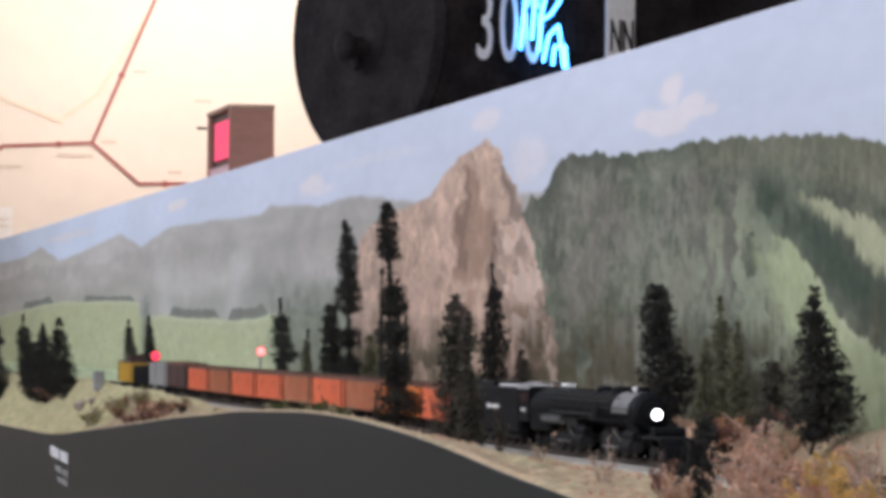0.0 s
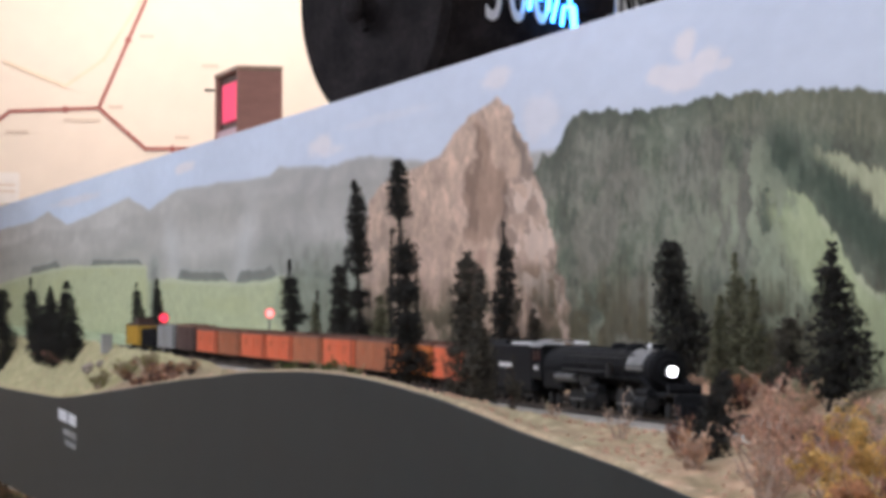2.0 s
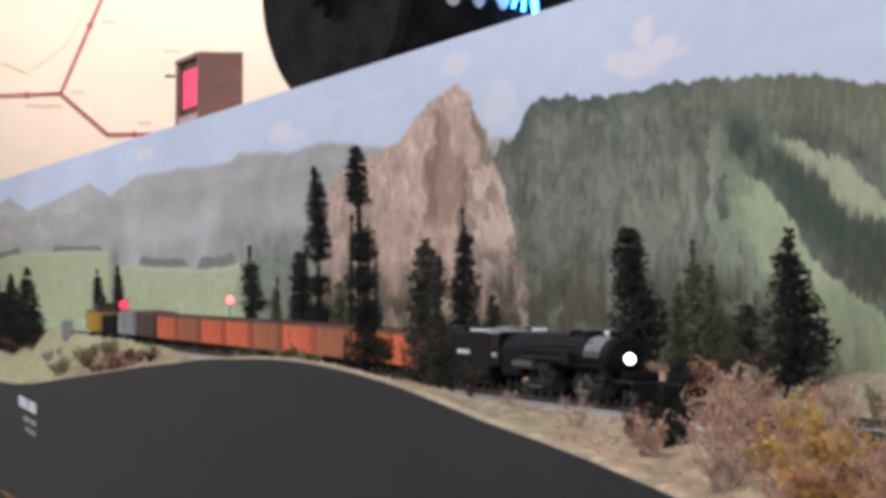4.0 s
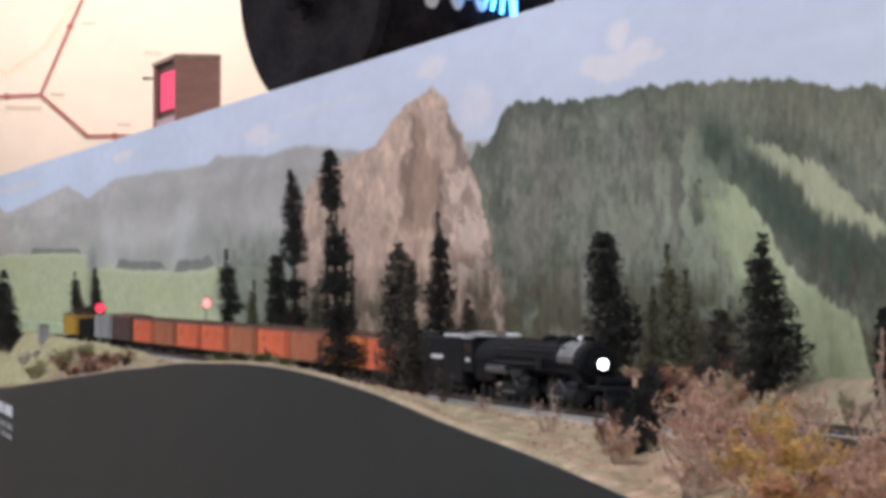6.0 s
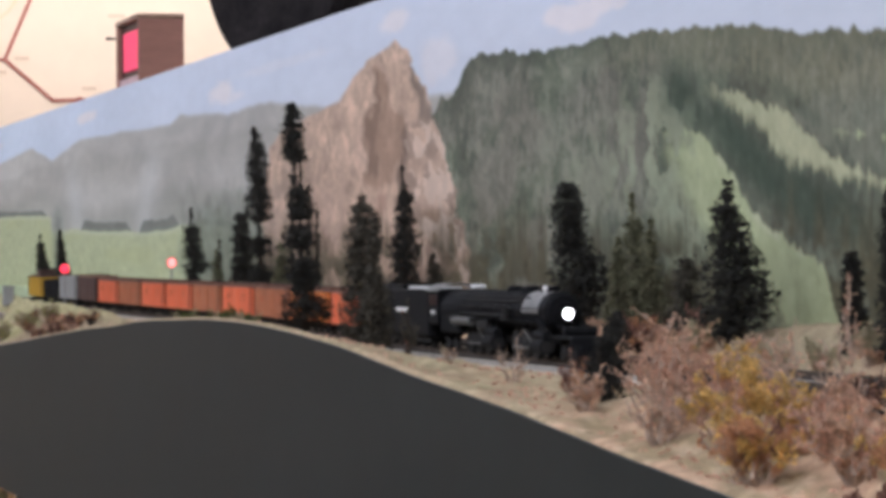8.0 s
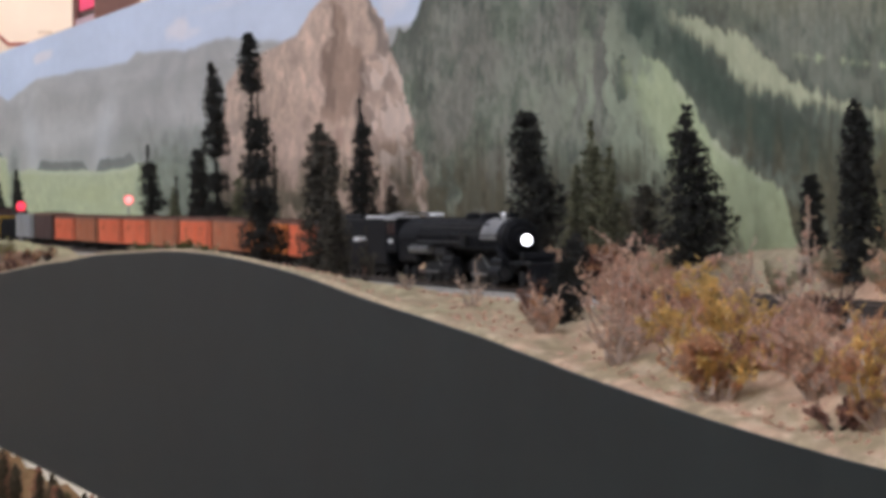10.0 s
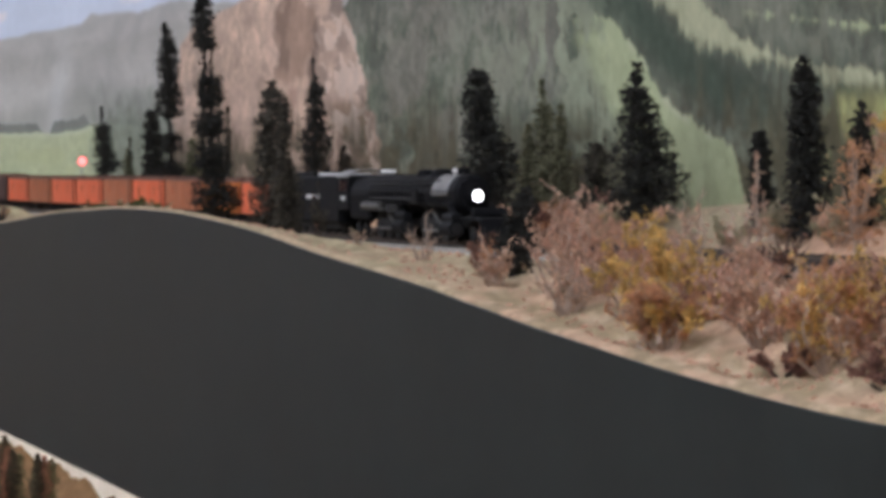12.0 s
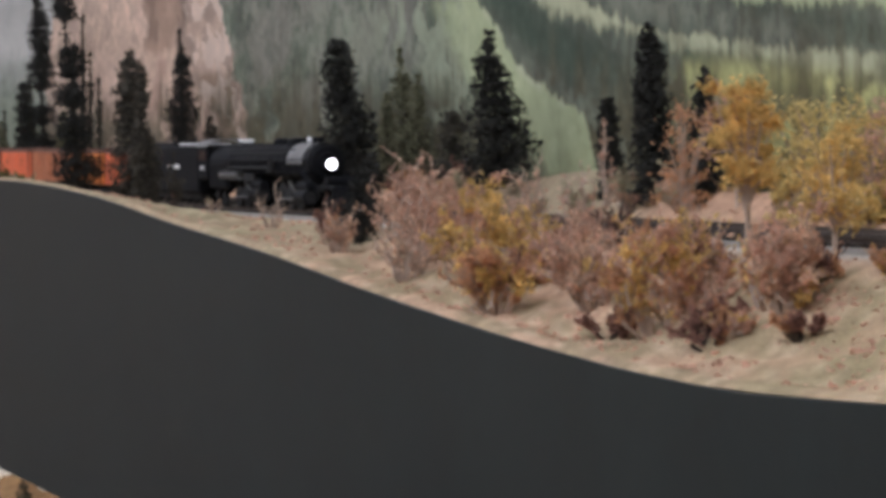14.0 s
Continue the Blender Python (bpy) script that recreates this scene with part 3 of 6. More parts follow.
def ellipse(cy, cz, ry, rz, tilt=0.0):
    v = gz - cz - tilt * (gy - cy)
    return np.exp(-(((gy - cy) / ry) ** 2 + (v / rz) ** 2))


strokes = fbm(ly * 380, gz * 105, 101, 3)
daub = fbm(ly * 150, gz * 60, 103, 3)
forest = layer(forest, 0.55 * (0.5 + 0.8 * streak) * smooth(0.0, 0.03, gz - profile([(1.2, 0.08), (2.53, 0.224), (2.8, 0.24)], gy)) * smooth(2.9, 2.6, gy), tone(136, 132, 108) * (0.75 + 0.5 * brush[..., None]))
forest = layer(forest, 0.42 * smooth(0.54, 0.7, strokes) * smooth(0.4, 0.65, patch + (daub - 0.5) * 0.6), tone(150, 148, 130))
forest = layer(forest, 0.45 * smooth(0.46, 0.3, strokes) * smooth(0.62, 0.4, patch + (daub - 0.5) * 0.6), tone(72, 76, 66))
forest = layer(forest, 0.4 * smooth(0.54, 0.68, daub) * smooth(0.35, 0.6, fbm(ly * 20, gz * 16, 105)), tone(84, 88, 76))


# dark stands between the cleared slopes
for cy, cz, ry, rz, tilt, amount in ((2.57, 0.215, 0.06, 0.028, 0.36, 0.95), (2.46, 0.182, 0.06, 0.022, 0.38, 0.95), (2.39, 0.150, 0.06, 0.022, 0.35, 0.9), (2.30, 0.125, 0.07, 0.026, 0.3, 0.9), (2.2, 0.105, 0.07, 0.03, 0.3, 0.7), (2.3, 0.195, 0.06, 0.008, 0.3, 0.4), (2.05, 0.11, 0.12, 0.02, 0.2, 0.6), (1.85, 0.13, 0.15, 0.012, 0.15, 0.5), (2.63, 0.160, 0.03, 0.03, 0.0, 0.3)):
    forest = layer(forest, np.clip(amount * 1.25 * ellipse(cy, cz, ry, rz, tilt) * (0.65 + 0.7 * streak), 0, 0.92), tone(70, 80, 66) * (0.72 + 0.56 * brush[..., None]))
# diffuse pale growth beside the main run, then the runs
pale_growth = tone(152, 156, 130) * (0.75 + 0.5 * brush[..., None])
for cy, cz, ry, rz, amount in ((2.62, 0.160, 0.08, 0.045, 0.8), (2.58, 0.105, 0.10, 0.04, 0.75), (2.73, 0.145, 0.07, 0.05, 0.6), (2.68, 0.224, 0.05, 0.016, 0.75), (2.66, 0.195, 0.06, 0.02, 0.55), (2.50, 0.060, 0.10, 0.035, 0.65), (2.74, 0.185, 0.05, 0.02, 0.4), (2.85, 0.15, 0.06, 0.05, 0.25), (2.17, 0.07, 0.06, 0.03, 0.35)):
    forest = layer(forest, np.clip(1.15 * amount * ellipse(cy, cz, ry, rz) * smooth(0.28, 0.6, 0.45 * streak + 0.55 * dab), 0, 0.75), pale_growth)
run_tone = tone(180, 186, 144) * (0.84 + 0.32 * fine[..., None]) * (0.92 + 0.16 * dab[..., None])
yellow_run = tone(183, 182, 147) * (0.84 + 0.32 * fine[..., None]) * (0.92 + 0.16 * dab[..., None])
upper = clearing([(1.2, 0.075), (1.74, 0.104), (1.95, 0.118), (2.134, 0.138), (2.163, 0.143), (2.228, 0.155), (2.273, 0.172), (2.319, 0.189), (2.393, 0.208), (2.457, 0.2186), (2.505, 0.2236), (2.53, 0.224)], [(1.2, 0.045), (1.74, 0.082), (1.95, 0.106), (2.143, 0.128), (2.206, 0.135), (2.273, 0.145), (2.332, 0.158), (2.395, 0.186), (2.484, 0.213), (2.53, 0.222)], 87, 0.005, 0.006)
forest = layer(forest, 0.88 * upper * smooth(2.53, 2.45, gy), yellow_run)
MAIN_TOP = [(2.10, -0.01), (2.19, 0.0), (2.23, 0.034), (2.252, 0.0726), (2.298, 0.0856), (2.364, 0.104), (2.407, 0.119), (2.446, 0.149), (2.519, 0.182), (2.561, 0.191), (2.64, 0.193)]
main_run = clearing(MAIN_TOP, [(2.10, -0.05), (2.28, -0.03), (2.317, 0.0), (2.36, 0.03), (2.41, 0.05), (2.46, 0.068), (2.52, 0.10), (2.57, 0.135), (2.62, 0.165), (2.64, 0.19)], 91, 0.004, 0.022)
forest = layer(forest, 0.85 * main_run * smooth(2.63, 2.53, gy + (brush - 0.5) * 0.12 + (dab - 0.5) * 0.06), run_tone)
rim = smooth(0.012, 0.003, profile(MAIN_TOP, gy) - gz) * smooth(0.4, 0.6, fbm(ly * 70, gz * 0, 97))
forest = layer(forest, 0.4 * main_run * rim * smooth(2.55, 2.47, gy), tone(206, 202, 176))
far_run = clearing([(1.3, 0.125), (1.75, 0.143), (2.008, 0.157), (2.123, 0.168), (2.22, 0.177), (2.25, 0.178)], [(1.3, 0.108), (1.75, 0.13), (2.008, 0.148), (2.092, 0.158), (2.208, 0.169), (2.25, 0.174)], 95, 0.003, 0.003)
forest = layer(forest, 0.85 * far_run * smooth(2.25, 2.19, gy), run_tone)
field = smooth(2.11, 2.0, gy + (brush - 0.5) * 0.1) * smooth(0.0, 0.02, profile([(0.6, 0.04), (1.2, 0.062), (1.74, 0.096), (1.95, 0.114), (2.1, 0.12)], gy) - gz)
forest = layer(forest, 0.9 * field, tone(184, 180, 120) * (0.72 + 0.56 * fine[..., None]) * (0.85 + 0.3 * dab[..., None]))
img = layer(img, hill_in, forest)
jag = gy + (fbm(ly * 40, gz * 34, 47) - 0.5) * 0.07 + (fbm(ly * 120, gz * 110, 48, 2) - 0.5) * 0.025
rock_mask = smooth(-0.003, 0.003, profile(ROCK, jag) - gz)
img = layer(img, rock_mask, rock)
# painted undergrowth and dark saplings along the foot
foot = smooth(0.135, 0.06, gz + (fbm(ly * 120, gz * 0, 61) - 0.5) * 0.1) * smooth(4.6, 4.2, gy)
img = layer(img, 0.9 * foot * (1 - 0.8 * np.clip(main_run * hill_in, 0, 1)) * smooth(0.3, 0.5, fbm(ly * 60, gz * 40, 63)), tone(84, 78, 58) * (0.5 + 1.0 * brush[..., None]))
clear = 1 - 0.8 * np.clip(main_run * hill_in, 0, 1)
sapling = smooth(0.60, 0.74, fbm(ly * 110, gz * 22, 67)) * smooth(0.16, 0.08, gz + (fbm(ly * 60, gz * 0, 71) - 0.5) * 0.1) * smooth(4.7, 4.3, gy)
img = layer(img, 0.5 * sapling * clear, tone(90, 86, 68))
painted = random.Random(31)
for lo, hi, count, tall in ((4.30, 4.52, 8, 0.13), (3.84, 4.04, 6, 0.12), (2.48, 2.92, 26, 0.125), (2.9, 3.2, 14, 0.11), (2.02, 2.22, 9, 0.09)):
    for _ in range(count):
        py, hgt = painted.uniform(lo, hi), tall * painted.uniform(0.55, 1.2)
        width = 0.0065 * py * painted.uniform(0.5, 1.2)
        fir = width * np.clip(1 - gz / hgt, 0, 1) ** 0.7 - np.abs(gy - py) + (brush - 0.5) * 0.02 * py / 2.5
        img = layer(img, painted.uniform(0.4, 0.85) * smooth(0.0, 0.006 * py / 2.5, fir) * (gz < hgt) * clear, tone(86, 84, 68) * (0.75 + 0.5 * brush[..., None]))
backdrop = tagged(mesh_object("backdrop", np.stack([np.full(gy.shape, BACKDROP_X), gy, gz], -1).reshape(-1, 3).tolist(), grid_faces(len(zs), len(ys)), M_BACKDROP), "hand-painted mountain and forest backdrop board", "backdrop", kind="structure")
paint(backdrop, img * 1.0)
tagged(part("backdrop_board", box_bm((BACKDROP_X + 0.0075, 5.6, 0.138), (0.012, 10.0, 0.500)), M_EDGE), "white-edged board behind the painted scene", "backdrop", kind="structure")

# ---------------------------------------------------------------- track
def track(x, label):
    tr = thing("railway_track", (x, 5.0, 0), label, "track", "double track")
    y0, y1 = -4.3, 4.5
    bm = bmesh.new()
    prof = [(-0.026, -0.0075), (-0.019, -0.0042), (0.019, -0.0042), (0.026, -0.0075)]
    rows = [[bm.verts.new((px, yy, pz + float(grade(yy + 5.0)))) for px, pz in prof] for yy in np.linspace(y0, y1, 120)]
    for a, b in zip(rows, rows[1:]):
        for j in range(3):
            bm.faces.new((a[j], a[j + 1], b[j + 1], b[j]))
    part("ballast", bm, M_BALLAST, tr, "pale grey stone ballast")
    for side in (-1, 1):
        bm = bmesh.new()
        outline = [(-0.0011, -0.0027), (0.0011, -0.0027), (0.0011, -0.0021), (0.0004, -0.0018), (0.0004, -0.0007), (0.00065, -0.0005), (0.00065, 0.0001), (-0.00065, 0.0001), (-0.00065, -0.0005), (-0.0004, -0.0007), (-0.0004, -0.0018), (-0.0011, -0.0021)]
        rows = [[bm.verts.new((side * 0.0083 + px, yy, pz + float(grade(yy + 5.0)))) for px, pz in outline] for yy in np.linspace(y0, y1, 120)]
        for a, b in zip(rows, rows[1:]):
            for j in range(len(outline)):
                bm.faces.new((a[j - 1], a[j], b[j], b[j - 1]))
        bmesh.ops.recalc_face_normals(bm, faces=bm.faces)
        part("rail", bm, M_RAIL, tr, "rusty brown rail")
    verts, faces = [], []
    for yy in np.arange(y0, y1, 0.0078):
        k, w, d = len(verts), 0.0148 + rnd.uniform(-0.0005, 0.0005), 0.0013
        for dx in (-w, w):
            for dy in (-d, d):
                for dz in (-0.0044, -0.0026):
                    verts.append((dx, yy + dy, dz + float(grade(yy + 5.0))))
        faces += [(k + a, k + b, k + c, k + e) for a, b, c, e in ((0, 1, 3, 2), (4, 6, 7, 5), (0, 4, 5, 1), (2, 3, 7, 6), (1, 5, 7, 3))]
    tagged(mesh_object("tie_strip", verts, faces, M_TIE, tr), kind="stuff")
    return tr


track(TRACK_X, "dark-tied model railway track on pale ballast")
track(REAR_TRACK_X, "second dark-tied track behind the main line")


# ---------------------------------------------------------------- trees and bushes
def tufts(name, places, size, mat, parent, label="", flat=0.6, seed=1, slim=1.0):
    """Many small ragged leaf clumps, each a bent blade pair."""
    r = random.Random(seed)
    verts, faces = [], []
    for p in places:
        s = size * r.uniform(0.55, 1.35)
        a = Vector((r.gauss(0, 1), r.gauss(0, 1), r.gauss(0, flat))).normalized()
        b = a.cross(Vector((r.gauss(0, 1), r.gauss(0, 1), r.gauss(0, 1)))).normalized()
        n = a.cross(b) * s * r.uniform(-0.35, 0.35)
        c = Vector(p)
        k = len(verts)
        verts += [tuple(c - a * s), tuple(c + b * s * r.uniform(0.35, 0.7) * slim + n), tuple(c + a * s * r.uniform(0.6, 1.1)), tuple(c - b * s * r.uniform(0.35, 0.7) * slim + n)]
        faces += [(k, k + 1, k + 2), (k, k + 2, k + 3)]
    ob = mesh_object(name, verts, faces, mat, parent)
    if label:
        ob["label"] = label
    return ob


# outlines from foot to tip: (height, half spread, sideways shift), all as shares
SHAPES = {
    "fir": [(0, 0.1), (0.1, 0.55), (0.22, 1.0), (0.4, 0.9), (0.55, 0.68), (0.75, 0.45), (0.9, 0.25), (1, 0.05)],
    "egg": [(0, 0.10, -0.38), (0.06, 0.35, -0.3), (0.125, 0.62, -0.12), (0.22, 0.92, 0), (0.32, 1.0, 0.02), (0.42, 0.92, 0), (0.55, 0.72, -0.1), (0.72, 0.53, -0.24), (0.82, 0.44, -0.32), (0.845, 0.38, -0.42), (0.885, 0.18, -0.32), (0.95, 0.12, -0.3), (1, 0.03, -0.3)],
    "column": [(0, 0.45), (0.1, 0.8), (0.3, 1.0), (0.6, 0.86), (0.85, 0.58), (1, 0.16)],
    "cypress": [(0, 0.9, 0.28), (0.25, 1.0, 0.18), (0.6, 0.84, 0.06), (0.88, 0.66, 0), (0.97, 0.35, -0.1), (1, 0.15, -0.12)],
    "thin": [(0, 0.08, 0.1), (0.10, 0.1, 0.1), (0.13, 0.7, 0.25), (0.24, 0.75, 0.3), (0.27, 0.4, 0), (0.36, 0.55, -0.1), (0.42, 1.0, 0.25), (0.5, 0.92, 0.2), (0.55, 0.7, 0), (0.68, 0.7, -0.1), (0.80, 0.62, -0.1), (0.86, 0.18, -0.2), (1, 0.06, -0.2)],
    "spire": [(0, 0.85, 0.25), (0.06, 1.0, 0.25), (0.2, 0.92, 0.15), (0.25, 0.55, 0), (0.27, 0.2, 0), (0.31, 0.2, 0), (0.33, 0.68, 0.05), (0.40, 0.64, 0.05), (0.415, 0.22, 0), (0.5, 0.22, 0), (0.52, 0.76, -0.05), (0.63, 0.74, 0), (0.70, 0.42, -0.05), (0.745, 0.6, -0.1), (0.80, 0.58, -0.1), (0.92, 0.36, -0.15), (0.97, 0.14, -0.25), (1, 0.04, -0.3)],
    "plump": [(0, 0.08, -0.3), (0.03, 0.22, -0.26), (0.09, 0.55, -0.1), (0.19, 0.78, 0.12), (0.3, 0.97, 0.28), (0.4, 1.0, 0.28), (0.52, 0.86, 0.16), (0.6, 0.66, -0.05), (0.72, 0.58, -0.14), (0.86, 0.52, -0.2), (0.94, 0.42, -0.22), (1, 0.12, -0.22)],
    "tall": [(0, 0.05, 0), (0.085, 0.08, 0), (0.10, 0.6, 0.02), (0.13, 1.0, 0.08), (0.2, 0.95, 0.02), (0.235, 0.5, -0.05), (0.27, 0.48, -0.05), (0.30, 0.66, -0.05), (0.36, 0.6, -0.08), (0.375, 0.2, -0.2), (0.41, 0.18, -0.22), (0.43, 0.64, -0.12), (0.48, 0.62, -0.15), (0.50, 0.28, -0.25), (0.535, 0.3, -0.25), (0.55, 0.54, -0.16), (0.64, 0.46, -0.2), (0.66, 0.14, -0.35), (0.76, 0.12, -0.4), (0.78, 0.48, -0.34), (0.82, 0.38, -0.45), (0.90, 0.40, -0.45), (0.965, 0.24, -0.45), (1, 0.06, -0.45)],
    "fluffy": [(0, 0.35, 0), (0.05, 0.7, 0), (0.12, 0.95, 0.05), (0.25, 1.0, 0.05), (0.39, 0.95, -0.05), (0.48, 0.88, -0.08), (0.53, 0.72, -0.15), (0.61, 0.5, -0.25), (0.74, 0.42, -0.28), (0.77, 0.6, -0.25), (0.83, 0.62, -0.18), (0.87, 0.44, -0.2), (0.95, 0.36, -0.14), (1, 0.15, -0.16)],
    "slim": [(0, 0.05, 0.1), (0.08, 0.06, 0.1), (0.12, 0.7, 0.05), (0.2, 0.86, 0), (0.34, 0.95, -0.05), (0.42, 1.0, 0), (0.47, 0.95, -0.05), (0.52, 0.72, 0), (0.58, 0.66, 0), (0.72, 0.52, 0.06), (0.80, 0.28, -0.05), (0.83, 0.1, -0.1), (1, 0.03, -0.18)],
    "dead": [(0, 0.1, 0), (0.2, 0.3, 0.1), (0.3, 0.25, 0), (0.45, 0.6, -0.1), (0.5, 0.28, 0), (0.7, 0.5, 0.1), (0.75, 0.25, 0), (1, 0.1, 0.1)],
    "lean": [(0, 0.1, 0), (0.1, 0.5, 0), (0.25, 0.9, 0.1), (0.45, 1.0, 0), (0.6, 0.8, 0.2), (0.75, 0.62, 0.4), (0.9, 0.4, 0.5), (1, 0.1, 0.5)],
}


def conifer(x, y, top, base, width, label, shape="fir", mat=None, lean=0.0, density=1.0, seed=1, name="conifer"):
    """A bottle-brush conifer: tapered trunk, drooping limbs and a ragged crown of small sprays. width: greatest spread; shape: its outline over the height."""
    r = random.Random(seed)
    h = top - base
    tree = thing(name, (x, y, base), label, "tree", "layout trees")
    knots = [(k + (0,))[:3] for k in SHAPES[shape]]
    us, ws, cs = zip(*knots)

    def at(u):
        wob = 0.008 * h * math.sin(u * 7 + seed)
        return Vector((lean * h * u**1.2 + float(np.interp(u, us, cs)) * width * 0.55 + wob * 0.4, wob, -0.004 + (h + 0.002) * u))

    bm = bmesh.new()
    tr = max(0.0012, h * 0.012)
    spine = [at(k / 9) for k in range(10)]
    for k in range(9):
        add_tube(bm, spine[k], spine[k + 1], tr * (1 - k / 10), tr * (1 - (k + 1) / 10), 6)
    add_tube(bm, (spine[0].x, spine[0].y, -0.008), spine[0], tr * 1.5, tr, 6)
    places = []
    steps = max(14, int(h / 0.0036))
    for s in range(steps):
        u = (s + r.uniform(0.1, 0.9)) / steps
        half = float(np.interp(u, us, ws)) * width * 0.66
        if half < 0.0012:
            continue
        limbs = max(3, int(3 + half * 330 * density))
        bare = half < width * 0.2 and u < 0.9
        if bare:
            limbs, half = 2, half * r.uniform(0.5, 1.6)
        phase = r.uniform(0, 6.283)
        for q in range(limbs):
            ang = phase + q * 6.283 / limbs + r.uniform(-0.4, 0.4)
            reach = half * (r.uniform(0.72, 1.0) if r.random() < 0.8 else r.uniform(0.35, 0.7)) * (1.2 if r.random() < 0.02 else 1.0)
            c = at(u)
            tip = c + Vector((math.cos(ang) * reach, math.sin(ang) * reach, -0.15 * reach + r.uniform(-0.002, 0.002)))
            if q % 3 == 0 and reach > 0.006:
                add_tube(bm, c, tip, 0.0005, 0.0002, 3, False)
            rad = max(0.0010, min(0.0026, half * 0.22))
            for _ in range(6 if bare else 19):
                f = r.random() ** 0.6
                places.append(tuple(c.lerp(tip, max(0.02, f)) + Vector((r.gauss(0, rad * 0.7), r.gauss(0, rad * 0.7), r.gauss(0, rad * 0.8)))))
    part("trunk", bm, M_BARK, tree)
    tufts("crown", places, 0.0021, mat or M_FIR, tree, flat=0.5, seed=seed + 5)
    return tree


def grow(verts, faces, ring, pts, radii):
    """Carries a three-sided twig on from a ring of vertices through points; returns its rings."""
    rings = [ring]
    for a, b, rad in zip(pts, pts[1:], radii):
        d = (b - a).normalized()
        u = d.orthogonal().normalized()
        v = d.cross(u)
        k = len(verts)
        for j in range(3):
            q = b + (u * math.cos(j * 2.094) + v * math.sin(j * 2.094)) * rad
            verts.append((q.x, q.y, q.z))
        old = rings[-1]
        faces += [(old[j], old[(j + 1) % 3], k + (j + 1) % 3, k + j) for j in range(3)]
        rings.append((k, k + 1, k + 2))
    return rings


def bush(x, y, base, height, width, mat, label, seed=1, leaves=260, size=0.0021, stems=14, name="bush", long=1.0, low=0.3):
    """A dried-plant bush: curving stems from one root that fork like coral, flocked along their outer parts."""
    r = random.Random(seed)
    b = thing(name, (x, y, base), label, "bush", "layout bushes")
    thick = 0.00055 if name == "sapling" else 0.00075
    verts = [(0.0022 * math.cos(j * 2.094), 0.0022 * math.sin(j * 2.094), -0.006) for j in range(3)]
    faces, spots = [(0, 2, 1)], []
    small = min(height, width)
    for _ in range(stems):
        ang, rr = r.uniform(0, 6.283), math.sqrt(r.random())
        out, tall = rr * width / 2, height * math.sqrt(max(0.1, 1 - rr * rr * 0.6)) * r.uniform(0.5, 1.12)
        full = r.choice((0.25, 0.7, 1.0, 1.3, 1.6))
        path = [Vector((0, 0, -0.006))]
        for k in range(1, 6):
            f = k / 5
            path.append(Vector((math.cos(ang) * out * (0.4 + 0.6 * f), math.sin(ang) * out * (0.4 + 0.6 * f) * long, tall * f)) + Vector((r.gauss(0, 1), r.gauss(0, 1), r.gauss(0, 0.5))) * small * 0.075)
        rings = grow(verts, faces, (0, 1, 2), path, [thick * (1.5 - 0.22 * k) for k in range(5)])
        spots += [(path[k].lerp(path[k + 1], g), (0.6 + 0.4 * k / 4) * full) for k in range(1, 5) for g in (0.2, 0.5, 0.8)]
        for k in (2, 3, 3, 4, 4, 5):
            d = Vector((math.cos(ang) * 0.5 + r.gauss(0, 0.75), (math.sin(ang) * 0.5 + r.gauss(0, 0.75)) * long, r.uniform(0.35, 1.3))).normalized()
            reach = small * r.uniform(0.14, 0.34)
            twig = [path[k], path[k] + d * reach * 0.5 + Vector((r.gauss(0, 1), r.gauss(0, 1), 0)) * reach * 0.16, path[k] + d * reach + Vector((r.gauss(0, 1), r.gauss(0, 1), 0.8)) * reach * 0.2]
            grow(verts, faces, rings[k], twig, [thick * 0.6, thick * 0.35])
            spots += [(twig[0].lerp(twig[1], 0.6), 0.8 * full), (twig[1], full), (twig[1].lerp(twig[2], 0.55), full), (twig[2], 0.8 * full)]
    spots = [(p, w) for p, w in spots if p.z > low * height * r.uniform(0.1, 1.0)] or spots[-4:]
    mesh_object("branchwork", verts, faces, M_TWIG if mat not in (M_RUSSET, M_GREEN, M_PINE) else M_BARK, b)
    places = []
    each = leaves * 9.5 / len(spots)
    for p, w in spots:
        rad = small * 0.032 * r.uniform(0.6, 1.5) * min(1.2, w)
        for _ in range(int(each * w * r.uniform(0.4, 1.6) + r.random())):
            places.append((p.x + r.gauss(0, rad), p.y + r.gauss(0, rad) * long, max(0.0008, p.z + r.gauss(0, rad))))
    other = {M_TAN: M_PALE, M_ORANGE_LEAF: M_YELLOW, M_YELLOW: M_TAN, M_GOLD: M_YELLOW, M_RUSSET: M_ORANGE_LEAF, M_SAGE: M_PALE, M_GREEN: M_SAGE, M_OLIVE: M_SAGE, M_PINE: M_RUSSET}[mat]
    split = [noise.noise(Vector(p) * 70 + Vector((seed, 0, 0))) > 0.12 for p in places]
    tufts("foliage", [p for p, o in zip(places, split) if not o], size, mat, b, flat=1.2, seed=seed + 3, slim=0.6)
    if any(split):
        tufts("dry_foliage", [p for p, o in zip(places, split) if o], size, other, b, "paler dry foliage", flat=1.2, seed=seed + 4, slim=0.6)
    return b


gz_at = lambda x, y: float(ground_z(x, y))

